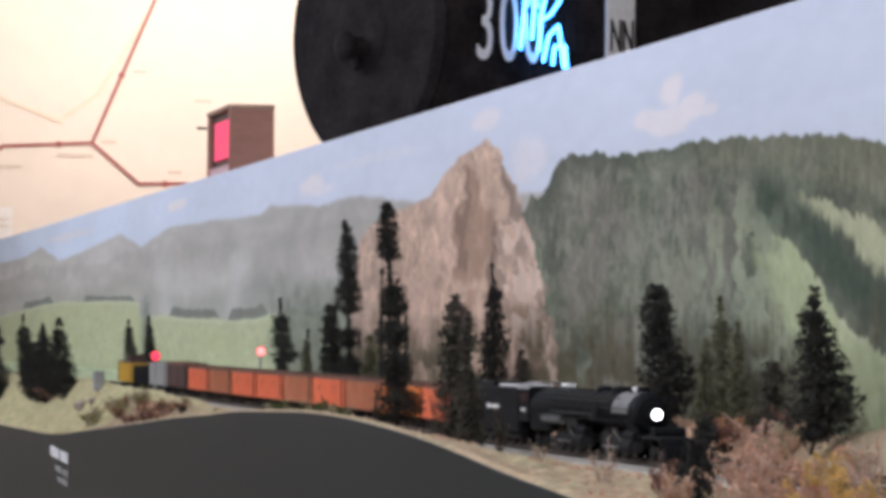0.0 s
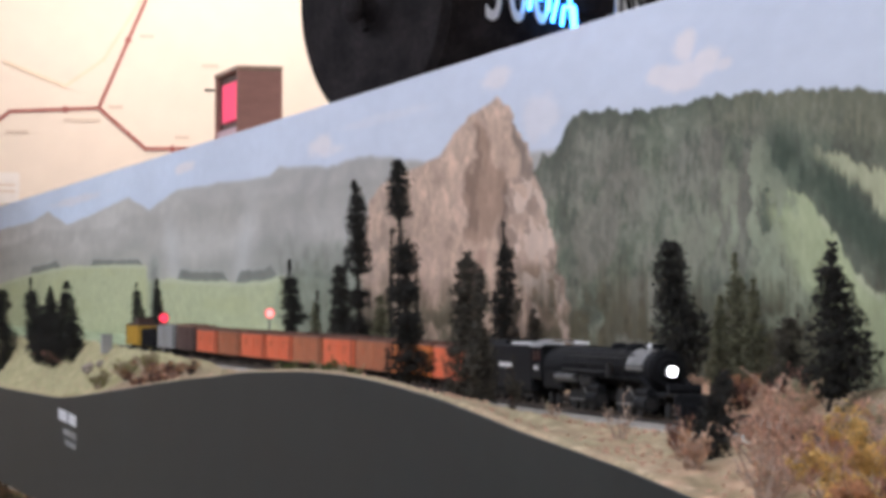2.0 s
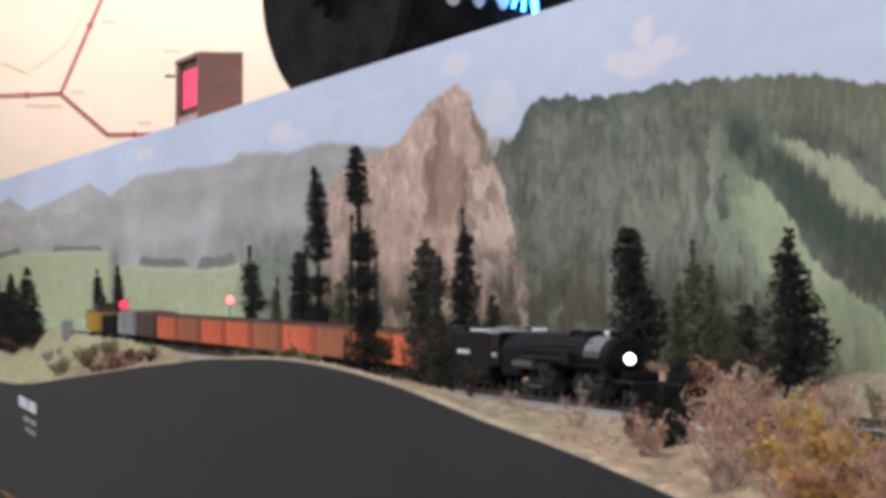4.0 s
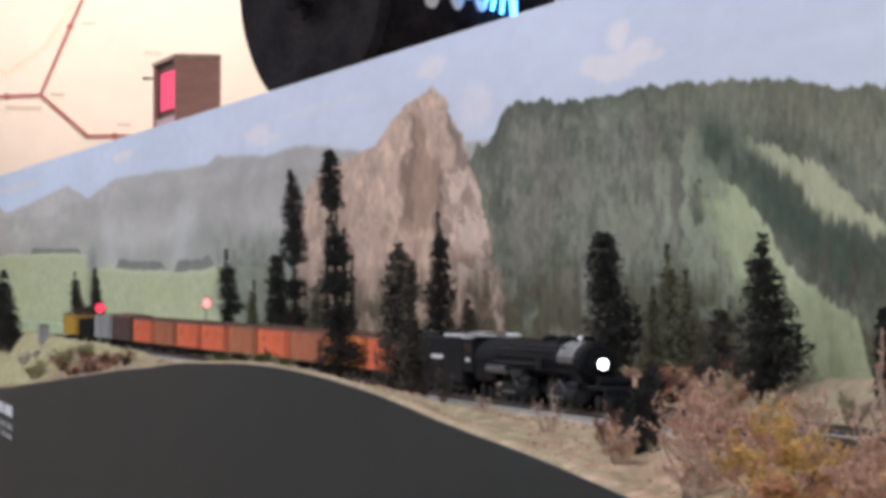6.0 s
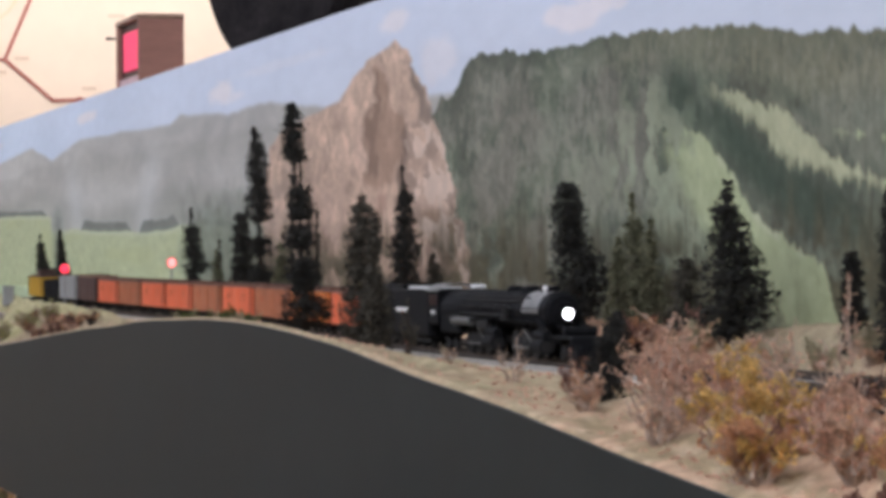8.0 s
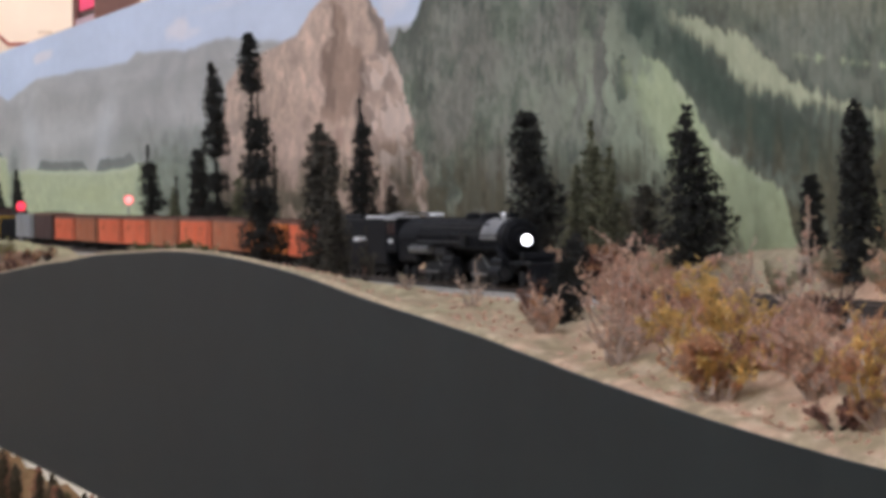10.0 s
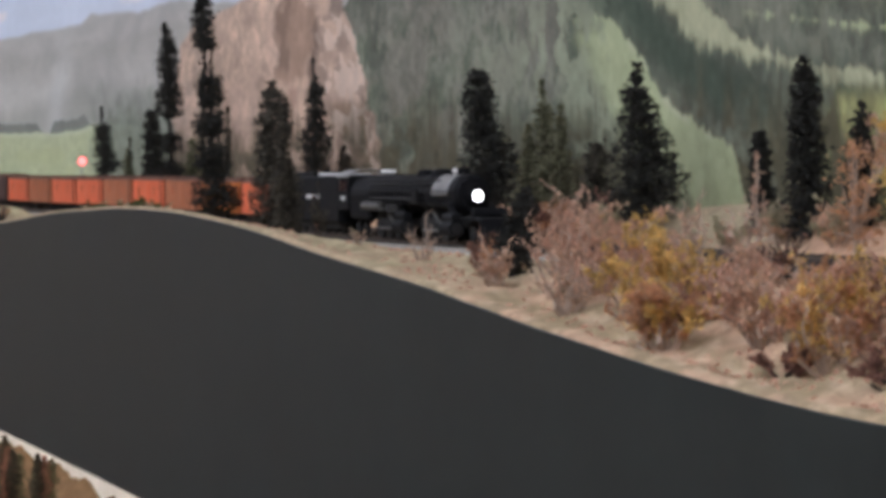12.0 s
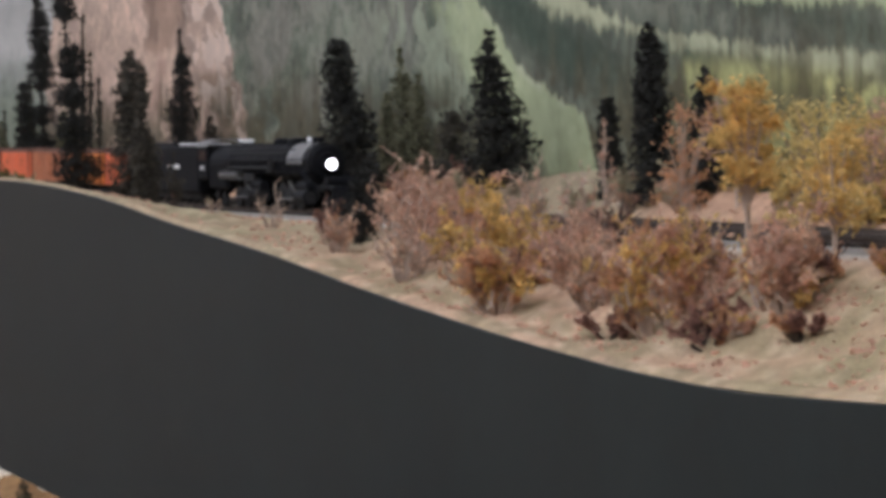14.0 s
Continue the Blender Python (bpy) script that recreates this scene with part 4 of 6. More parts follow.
# trees behind the tracks
conifer(0.878, 4.61, 0.160, 0.012, 0.036, "thin dark fir with a bare leader behind the signal track", "thin", seed=3)
conifer(0.878, 4.26, 0.148, 0.012, 0.031, "narrow dark cypress-like fir behind the track", "cypress", seed=5)
conifer(0.868, 4.09, 0.259, 0.014, 0.046, "tall ragged dark spruce with bare gaps", "spire", seed=8)
conifer(0.880, 4.01, 0.105, 0.014, 0.036, "short dusty pine beside the tall spruce", "fir", mat=M_DUSTY, seed=9, density=0.45)
for dy, dtop in ((4.035, 0.205), (3.985, 0.238), (3.94, 0.19), (3.89, 0.15), (4.33, 0.15), (4.40, 0.135), (4.53, 0.12)):
    conifer(0.900, dy, dtop, 0.018, 0.014, "thin bare dead pine with few twigs", "dead", mat=M_PINE, seed=int(dy * 100), density=0.2)
conifer(0.877, 3.36, 0.198, 0.02, 0.031, "slim dark fir with a long bare leader before the cliff", "slim", seed=12)
conifer(0.885, 3.27, 0.088, 0.02, 0.030, "low dusty pine before the cliff", "fir", mat=M_PINE, seed=13, density=0.5)
conifer(0.874, 2.735, 0.150, 0.012, 0.049, "dark dense fir at the foot of the bank", "plump", seed=15, density=1.2)
conifer(0.89, 2.61, 0.135, 0.015, 0.026, "thin dusty brown pine sapling", "thin", mat=M_DUSTY, seed=17, density=0.35)
conifer(0.89, 2.66, 0.10, 0.015, 0.026, "short dusty brown pine", "fir", mat=M_DUSTY, seed=19, density=0.4)
conifer(0.89, 2.57, 0.118, 0.015, 0.024, "thin dusty brown pine sapling", "fir", mat=M_DUSTY, seed=16, density=0.3)
conifer(0.89, 2.47, 0.082, 0.015, 0.036, "short bushy dusty brown pine", "fluffy", mat=M_PINE, seed=18, density=0.6)
conifer(0.870, 2.305, 0.140, 0.014, 0.051, "broad egg-shaped dark fir behind the track", "egg", seed=21, density=1.2)
conifer(0.882, 2.107, 0.085, 0.014, 0.018, "thin dark fir trunk behind the track", "cypress", seed=23)
conifer(0.876, 2.014, 0.133, 0.014, 0.026, "tall dark fir behind the autumn bushes", "cypress", seed=25, density=1.3)
conifer(0.885, 1.94, 0.100, 0.014, 0.022, "narrow dark fir beside a taller one", "column", seed=26)
conifer(0.876, 6.22, 0.140, 0.02, 0.026, "small far dark fir near the meadow", "thin", seed=31)
conifer(0.876, 5.92, 0.142, 0.02, 0.028, "small far dark fir near the meadow", "fir", seed=32, lean=-0.06)
conifer(0.886, 4.47, 0.10, 0.012, 0.020, "thin bare dusty pine sapling", "thin", mat=M_DUSTY, seed=34, density=0.3)

# trees in front of the track
conifer(0.664, 2.912, 0.230, 0.002, 0.044, "tall ragged pine with a bushy lower crown", "tall", seed=41, density=1.2)
conifer(0.668, 2.685, 0.135, -0.003, 0.039, "dusty dark pine by the track", "fluffy", mat=M_PINE, seed=43, density=1.1)
conifer(0.665, 2.632, 0.120, -0.003, 0.021, "slim dusty second pine beside the track", "fluffy", mat=M_PINE, seed=44)
for ax, ay, at_, aw, form in ((0.66, 6.14, 0.146, 0.040, "thin"), (0.655, 5.80, 0.124, 0.058, "fir"), (0.66, 5.60, 0.136, 0.064, "fir"), (0.657, 5.93, 0.092, 0.054, "fluffy"), (0.655, 5.70, 0.078, 0.062, "fluffy"), (0.64, 6.48, 0.124, 0.058, "fluffy"), (0.660, 5.45, 0.066, 0.046, "fluffy")):
    conifer(ax, ay, at_, gz_at(ax, ay) - 0.004, aw, "dark fir in a clump on the green hill", form, seed=int(ay * 100), density=1.0)
conifer(0.662, 1.995, 0.047, -0.012, 0.026, "small dark leaning fir by the ballast", "lean", seed=61, density=1.5)

# autumn bushes along the fascia
B = (
    (0.657, 2.03, 0.026, 0.034, M_RUSSET, "low dark brown bush under the small fir", 170, 1.0, 0.3),
    (0.633, 1.95, 0.024, 0.024, M_TAN, "sparse pale twig bush", 40, 1.0, 0.4),
    (0.640, 1.82, 0.070, 0.044, M_TAN, "tall pinkish tan autumn bush with bare lower stems", 330, 1.5, 0.5),
    (0.655, 1.87, 0.056, 0.042, M_TAN, "pinkish tan twiggy autumn bush", 260, 1.4, 0.45),
    (0.622, 1.775, 0.038, 0.030, M_TAN, "sparse bare-stemmed twig bush", 36, 1.2, 0.5),
    (0.638, 1.71, 0.055, 0.044, M_YELLOW, "mustard yellow autumn bush", 400, 1.4, 0.4),
    (0.660, 1.68, 0.036, 0.036, M_YELLOW, "mustard and tan autumn bush", 220, 1.4, 0.3),
    (0.619, 1.60, 0.042, 0.038, M_ORANGE_LEAF, "orange brown autumn bush by the fascia", 330, 1.3, 0.25),
    (0.702, 1.78, 0.042, 0.026, M_TAN, "wispy bare tan sapling beside the track", 20, 1.3, 0.3),
    (0.701, 1.70, 0.044, 0.026, M_TAN, "wispy bare tan sapling beside the track", 20, 1.3, 0.3),
    (0.702, 1.64, 0.030, 0.024, M_RUSSET, "wispy brown sapling beside the track", 26, 1.3, 0.2),
    (0.660, 1.60, 0.030, 0.040, M_TAN, "pale tan open bush", 90, 1.6, 0.2),
    (0.640, 1.52, 0.040, 0.042, M_TAN, "mauve tan open bush", 200, 1.5, 0.3),
    (0.672, 1.51, 0.028, 0.040, M_ORANGE_LEAF, "low orange brown bush", 120, 1.5, 0.2),
    (0.633, 1.42, 0.045, 0.040, M_ORANGE_LEAF, "orange brown autumn bush", 330, 1.4, 0.35),
    (0.658, 1.44, 0.040, 0.040, M_YELLOW, "mustard yellow autumn bush", 260, 1.4, 0.3),
    (0.626, 1.45, 0.014, 0.030, M_RUSSET, "low russet ground bush", 150, 1.6, 0.2),
    (0.655, 1.315, 0.050, 0.036, M_TAN, "pinkish tan bush standing apart", 300, 1.2, 0.3),
    (0.636, 1.35, 0.018, 0.032, M_RUSSET, "low russet ground bush", 170, 1.6, 0.2),
    (0.662, 1.35, 0.034, 0.036, M_ORANGE_LEAF, "orange brown autumn bush", 230, 1.4, 0.3),
)
for k, (bx, by, bh, bw, bmat, blab, bn, bl, lo) in enumerate(B):
    bush(bx, by, gz_at(bx, by) - 0.001, bh, bw, bmat, blab, seed=100 + k, leaves=int(bn * 1.1), stems=12, long=bl, low=lo)


r = random.Random(402)
for k in range(26):
    by = r.uniform(1.25, 1.72)
    bx = r.uniform(0.64, 0.698)
    bh = r.uniform(0.010, 0.022)
    bmat, blab = r.choice(((M_TAN, "low tan autumn bush"), (M_TAN, "low tan autumn bush"), (M_ORANGE_LEAF, "low orange brown bush"), (M_RUSSET, "low russet brown bush"), (M_YELLOW, "low mustard yellow bush")))
    bush(bx, by, gz_at(bx, by) - 0.001, bh, r.uniform(0.020, 0.032), bmat, blab + " among taller growth", seed=420 + k, leaves=110, stems=8, long=r.uniform(1.2, 2.0))


def leafy_tree(x, y, base, height, width, mat, label, seed, leaves, low=0.3):
    """A small broadleaf tree: forked trunk and an uneven open crown of leaf clumps."""
    r = random.Random(seed)
    t = thing("broadleaf_tree", (x, y, base), label, "tree", "layout trees")
    bm = bmesh.new()
    add_tube(bm, (0, 0, -0.006), (0.001, 0.002, height * 0.45), 0.0018, 0.0012, 6)
    hubs = []
    for _ in range(28):
        ang, out = r.uniform(0, 6.283), width / 2 * r.uniform(0.2, 1)
        b = Vector((math.cos(ang) * out, math.sin(ang) * out, height * r.uniform(low, 1.0)))
        add_tube(bm, (0, 0, height * r.uniform(0.2, 0.45)), b, 0.0008, 0.0003, 4, False)
        hubs.append((b, width * r.uniform(0.05, 0.11)))
    part("trunk", bm, M_TWIG, t)
    places = []
    for _ in range(leaves * 6):
        c, rad = r.choice(hubs)
        places.append((c.x + r.gauss(0, rad), c.y + r.gauss(0, rad), max(0.003, c.z + r.gauss(0, rad * 0.8))))
    tufts("crown", places, 0.0019, mat, t, flat=0.9, seed=seed, slim=0.7)
    return t


leafy_tree(0.697, 1.45, -0.010, 0.088, 0.040, M_YELLOW, "golden yellow autumn tree beside the track", 201, 620, 0.45)
leafy_tree(0.702, 1.36, -0.010, 0.060, 0.040, M_YELLOW, "sparse golden autumn tree beside the track", 202, 260)
leafy_tree(0.699, 1.535, -0.010, 0.078, 0.036, M_ORANGE_LEAF, "orange tan autumn tree with bare twigs beside the track", 203, 110, 0.35)
leafy_tree(0.880, 1.735, 0.006, 0.066, 0.05, M_GOLD, "pale golden open tree behind the track", 204, 200, 0.25)
leafy_tree(0.880, 1.62, 0.006, 0.070, 0.06, M_TAN, "tan autumn tree behind the track", 205, 240)
leafy_tree(0.882, 1.88, 0.012, 0.075, 0.05, M_TAN, "sparse tan autumn tree behind the track", 206, 160)
leafy_tree(0.884, 1.69, 0.006, 0.056, 0.05, M_YELLOW, "golden autumn tree behind the track", 207, 210, 0.2)
leafy_tree(0.886, 1.79, 0.006, 0.070, 0.05, M_GOLD, "pale golden open tree behind the track", 208, 160)
leafy_tree(0.884, 1.56, 0.006, 0.080, 0.06, M_GOLD, "pale golden autumn tree behind the track", 209, 260)
r = random.Random(560)
for k in range(16):
    bx, by = r.uniform(0.862, 0.902), r.uniform(1.52, 1.86)
    bmat, blab = r.choice(((M_GOLD, "pale golden low bush"), (M_GOLD, "pale golden low bush"), (M_SAGE, "sage-coloured low bush"), (M_YELLOW, "mustard yellow low bush")))
    bush(bx, by, gz_at(bx, by) - 0.001, r.uniform(0.012, 0.026), r.uniform(0.026, 0.036), bmat, blab + " behind the tracks", seed=560 + k, leaves=130, stems=9, long=1.4, low=0.1)

# sage bushes on the bank behind the tracks
for k, (bx, by, bh, bw, bmat) in enumerate(((0.866, 2.22, 0.012, 0.03, M_SAGE), (0.868, 2.14, 0.016, 0.03, M_SAGE), (0.872, 2.40, 0.026, 0.04, M_SAGE), (0.874, 2.05, 0.026, 0.03, M_SAGE), (0.876, 2.55, 0.028, 0.04, M_RUSSET), (0.876, 1.96, 0.030, 0.04, M_SAGE), (0.874, 2.83, 0.020, 0.035, M_SAGE), (0.872, 2.085, 0.058, 0.012, M_TAN), (0.878, 2.45, 0.030, 0.04, M_PINE))):
    bush(bx, by, gz_at(bx, by) - 0.001, bh, bw, bmat, "dry bush on the bank behind the tracks", seed=140 + k, leaves=220 if bw > 0.02 else 14, stems=14 if bw > 0.02 else 5, long=1.5)

# sparse saplings and twigs on the slope
bush(0.662, 2.515, gz_at(0.662, 2.515), 0.045, 0.015, M_PINE, "dry brown sapling beside the track", seed=160, leaves=60, stems=6, name="sapling")
bush(0.676, 2.44, gz_at(0.676, 2.44), 0.016, 0.014, M_SAGE, "thin greenish sapling beside the track", seed=161, leaves=4, stems=6, name="sapling")
bush(0.645, 2.155, gz_at(0.645, 2.155), 0.028, 0.02, M_TAN, "sparse tan twig sapling on the slope", seed=162, leaves=2, stems=7, name="sapling")
bush(0.636, 1.97, gz_at(0.636, 1.97), 0.02, 0.02, M_TAN, "sparse tan twig sapling on the slope", seed=163, leaves=2, stems=7, name="sapling")
# green growth along the crest
for k, (bx, by, bh, bw) in enumerate(((0.65, 3.46, 0.022, 0.035), (0.645, 3.3, 0.018, 0.04), (0.648, 3.12, 0.02, 0.04), (0.655, 3.2, 0.024, 0.03))):
    bush(bx, by, gz_at(bx, by) - 0.001, bh, bw, M_GREEN, "low green bush on the hill crest", seed=170 + k, leaves=200, long=2.0)
# left slope growth
slope = (
    (0.624, 4.83, 0.024, 0.036, M_OLIVE, "olive yellow brush on the rocky slope", 3.0, 190),
    (0.640, 4.68, 0.026, 0.036, M_OLIVE, "olive yellow brush on the rocky slope", 3.0, 190),
    (0.656, 4.57, 0.024, 0.036, M_OLIVE, "olive yellow brush on the rocky slope", 3.0, 170),
    (0.662, 4.60, 0.014, 0.026, M_OLIVE, "low olive brush near the ballast", 3.0, 120),
    (0.645, 4.75, 0.014, 0.036, M_TAN, "tan dry brush on the slope", 3.0, 90),
    (0.652, 5.88, 0.030, 0.050, M_PINE, "dark bush under the fir clump", 3.0, 260),
    (0.648, 5.66, 0.028, 0.050, M_PINE, "dark bush under the fir clump", 3.0, 260),
)
for k, (bx, by, bh, bw, bmat, blab, bl, bn) in enumerate(slope):
    bush(bx, by, gz_at(bx, by) - 0.001, bh, bw, bmat, blab, seed=180 + k, leaves=bn, stems=18, long=bl, low=0.1)
r = random.Random(640)
for k in range(20):
    bx, by = r.uniform(0.610, 0.662), r.uniform(4.0, 4.68)
    bush(bx, by, gz_at(bx, by) - 0.001, r.uniform(0.010, 0.018), 0.024, r.choice((M_RUSSET, M_RUSSET, M_TAN)), "thin brown stick brush on the slope", seed=640 + k, leaves=34, stems=12, long=2.5, low=0.1)


def boulder(x, y, size, label, seed):
    r = random.Random(seed)
    bm = bmesh.new()
    bmesh.ops.create_icosphere(bm, subdivisions=2, radius=1.0)
    for v in bm.verts:
        n = noise.noise(v.co * 1.7 + Vector((seed, 0, 0))) * 0.35
        v.co = Vector((v.co.x * size[0], v.co.y * size[1], v.co.z * size[2])) * (1 + n)
    ob = part("boulder", bm, M_ROCK)
    ob.matrix_basis = pose(x, y, gz_at(x, y) + size[2] * 0.25, 0, 0, r.uniform(0, 360))
    return tagged(ob, label, "rock", "layout rocks")


for k, (bx, by, s) in enumerate(((0.648, 5.16, 0.013), (0.655, 5.08, 0.008))):
    boulder(bx, by, (s, s * 1.6, s * 0.8), "weathered tan rock on the slope", 11 + k)

# small clumps of ground foam, not countable
r = random.Random(77)
spots, tans = [], []
for _ in range(9500):
    yy = 0.9 + 4.9 * r.random() ** 1.7
    xx = r.uniform(0.606, 0.706) if r.random() < 0.75 else r.uniform(0.862, 0.915)
    if value_noise(np.array(xx * 55), np.array(yy * 16), 5) < 0.42:
        continue
    (spots if yy > 3.6 and r.random() < 0.6 else tans).append((xx, yy, gz_at(xx, yy) + 0.0004))
tagged(tufts("ground_foam", tans, 0.0022, M_TAN, None, flat=0.3, seed=3), "tan ground foam and dry grass tufts", "grass", kind="stuff")
tagged(tufts("grass", spots, 0.0026, M_SAGE, None, flat=0.3, seed=4), "olive grass tufts on the green hill", "grass", kind="stuff")


# ---------------------------------------------------------------- train
def spoked_wheel(name, x, y, z, rad, parent, width=0.0025, steel=False):
    bm = bmesh.new()
    add_tube(bm, (x - width / 2, y, z), (x + width / 2, y, z), rad, rad, 16)
    side = -1 if x < 0 else 1
    add_tube(bm, (x, y, z), (x + side * (width / 2 + 0.0008), y, z), rad * 0.3, rad * 0.25, 8)
    add_tube(bm, (x - side * width * 0.5, y, z), (x - side * (width * 0.5 - 0.0007), y, z), rad * 1.1, rad * 1.1, 16)
    return part(name, bm, M_STEEL if steel else M_UNDER, parent)


def truck(parent, y, half=0.013):
    bm = bmesh.new()
    for s in (-1, 1):
        x = s * 0.0115
        add_box(bm, (x, y, 0.0075), (0.002, 2 * half + 0.004, 0.0022), 0.0004)
        add_box(bm, (x, y, 0.0045), (0.002, half, 0.0016), 0.0003)
        for k in (-1, 1):
            add_box(bm, (x + s * 0.0005, y + k * half, 0.0055), (0.0028, 0.004, 0.0042), 0.0006)
        for k in (-1, 0, 1):
            add_tube(bm, (x, y + k * 0.0022, 0.0045), (x, y + k * 0.0022, 0.0078), 0.0009, 0.0009, 6)
    add_box(bm, (0, y, 0.0085), (0.022, 0.006, 0.002), 0.0003)
    t = part("truck", bm, M_UNDER, parent)
    for k in (-1, 1):
        for s in (-1, 1):
            spoked_wheel("wheel", s * 0.0082, y + k * half, 0.0052, 0.0050, t, 0.0022)
    return t


CAR_L, CAR_H, CAR_W = 0.176, 0.046, 0.0345


def freight_car(y, mat, label, length=CAR_L, roof=M_ROOF, name="refrigerator_car", bars=True, height=CAR_H):
    """A house car seen from its side: body with ribs and door, roof with walk, ladders, underframe, trucks."""
    car = thing(name, (TRACK_X, y, 0), label, "train car", "freight cars")
    front, back = float(grade(y - 0.062)), float(grade(y + 0.062))
    car.matrix_basis = pose(TRACK_X, y, (front + back) / 2, math.degrees(math.atan2(back - front, 0.124)), 0, 0)
    z0 = 0.0115
    bm = bmesh.new()
    add_box(bm, (0, 0, (z0 + height - 0.003) / 2), (CAR_W, length, height - 0.003 - z0), 0.0006)
    for s in (-1, 1):
        for yy in np.linspace(-length / 2 + 0.004, length / 2 - 0.004, 15):
            if abs(yy) > 0.014:
                add_box(bm, (s * (CAR_W / 2 + 0.0002), yy, (z0 + height - 0.003) / 2), (0.0005, 0.0007, height - 0.006 - z0))
        add_box(bm, (s * (CAR_W / 2 + 0.0002), 0, z0 + 0.0008), (0.0008, length - 0.002, 0.0012))
        add_box(bm, (s * (CAR_W / 2 + 0.0002), 0, height - 0.0038), (0.0008, length - 0.002, 0.0012))
    body = part("body", bm, mat, car)
    for s in (-1, 1):
        bm = bmesh.new()
        add_box(bm, (s * (CAR_W / 2 + 0.0006), 0, (z0 + height - 0.003) / 2), (0.0012, 0.024, height - 0.008 - z0), 0.0003)
        add_box(bm, (s * (CAR_W / 2 + 0.0014), 0, (z0 + height) / 2), (0.0006, 0.0008, height - 0.01 - z0))
        for zz in (0.018, 0.034):
            add_box(bm, (s * (CAR_W / 2 + 0.0014), 0.007, zz), (0.0006, 0.008, 0.0009))
            add_box(bm, (s * (CAR_W / 2 + 0.0014), -0.007, zz), (0.0006, 0.008, 0.0009))
        part("door", bm, mat, body)
    bm = bmesh.new()
    rows = [[bm.verts.new((px, yy, pz)) for px, pz in ((-CAR_W / 2 - 0.0007, height - 0.0036), (-CAR_W / 2 - 0.0007, height - 0.0026), (-CAR_W / 4, height - 0.0008), (0, height), (CAR_W / 4, height - 0.0008), (CAR_W / 2 + 0.0007, height - 0.0026), (CAR_W / 2 + 0.0007, height - 0.0036))] for yy in (-length / 2 - 0.001, length / 2 + 0.001)]
    for j in range(6):
        bm.faces.new((rows[0][j], rows[0][j + 1], rows[1][j + 1], rows[1][j]))
    bm.faces.new(rows[0])
    bm.faces.new(rows[1][::-1])
    for yy in np.linspace(-length / 2 + 0.01, length / 2 - 0.01, 12):
        add_box(bm, (0, yy, height - 0.0008), (CAR_W, 0.0006, 0.0012))
    roof_ob = part("roof", bm, roof, car)
    part("roof_walk", box_bm((0, 0, height + 0.0012), (0.005, length + 0.002, 0.0007)), M_UNDER, roof_ob)
    if name == "refrigerator_car":
        for s in (-1, 1):
            for k in (-1, 1):
                part("ice_hatch", box_bm((s * 0.009, k * (length / 2 - 0.012), height + 0.0004), (0.008, 0.011, 0.0016), 0.0004), roof, roof_ob)
    bm = bmesh.new()
    add_box(bm, (0, 0, 0.0102), (0.012, length, 0.0028), 0.0003)
    for s in (-1, 1):
        add_box(bm, (s * 0.012, 0, 0.0098), (0.001, length * 0.55, 0.003))
    add_box(bm, (-0.005, 0.015, 0.0075), (0.007, 0.014, 0.004), 0.0006)
    add_tube(bm, (0.006, -0.02, 0.0075), (0.006, -0.002, 0.0075), 0.0025, 0.0025, 8)
    for k in (-1, 1):
        add_box(bm, (0, k * (length / 2 + 0.003), 0.0085), (0.003, 0.007, 0.0025), 0.0005)
    part("underframe", bm, M_UNDER, car)
    for k in (-1, 1):
        truck(car, k * (length / 2 - 0.026))
        bm = bmesh.new()
        for q in (-0.003, 0.003):
            add_box(bm, (-CAR_W / 2 - 0.0012, k * (length / 2 - 0.006) + q, (z0 + height) / 2), (0.0004, 0.0004, height - z0 - 0.004))
        for zz in np.arange(z0 + 0.003, height - 0.003, 0.0045):
            add_box(bm, (-CAR_W / 2 - 0.0012, k * (length / 2 - 0.006), zz), (0.0004, 0.006, 0.0004))
        part("ladder", bm, M_UNDER, car)
    if bars:
        part("lettering", box_bm((-CAR_W / 2 - 0.0013, -0.045, 0.033), (0.0004, 0.022, 0.0022)), M_CAR_LETTER, car, "dark lettering bar")
        part("lettering", box_bm((-CAR_W / 2 - 0.0013, -0.043, 0.028), (0.0004, 0.016, 0.0016)), M_CAR_LETTER, car, "dark lettering bar")
        bm = bmesh.new()
        add_tube(bm, (-CAR_W / 2 - 0.0004, 0.045, 0.031), (-CAR_W / 2 - 0.0013, 0.045, 0.031), 0.004, 0.004, 12)
        part("emblem", bm, M_CAR_LETTER, car, "dark round emblem")
    return car


PITCH, FIRST = 0.1867, 3.0115
paints = ((M_CAR_RED, "red-orange refrigerator car with dark lettering bars"), (M_CAR_ORANGE, "orange refrigerator car with dark lettering bars"), (M_CAR_DULL, "dull weathered orange refrigerator car"))
for k, p in enumerate((0, 1, 2, 0, 2, 0, 0, 2, 0)):
    freight_car(FIRST + PITCH * k, *paints[p])
freight_car(FIRST + PITCH * 9 + 0.01, M_CAR_BROWN, "dark brown weathered boxcar", name="boxcar", bars=False, height=0.049, length=0.178)
freight_car(FIRST + PITCH * 10 + 0.02, M_CAR_GREY, "plain grey steel boxcar with a grey roof", name="boxcar", bars=False, roof=M_CAR_GREY, height=0.047)
freight_car(FIRST + PITCH * 11 + 0.02, M_BLACK, "low black freight car", name="boxcar", bars=False, roof=M_BLACK, height=0.04, length=0.15)
caboose = freight_car(FIRST + PITCH * 12 + 0.01, M_CAR_YELLOW, "yellow and brown car at the train's end", name="caboose", bars=False, roof=M_CAR_BROWN, height=0.047, length=0.16)
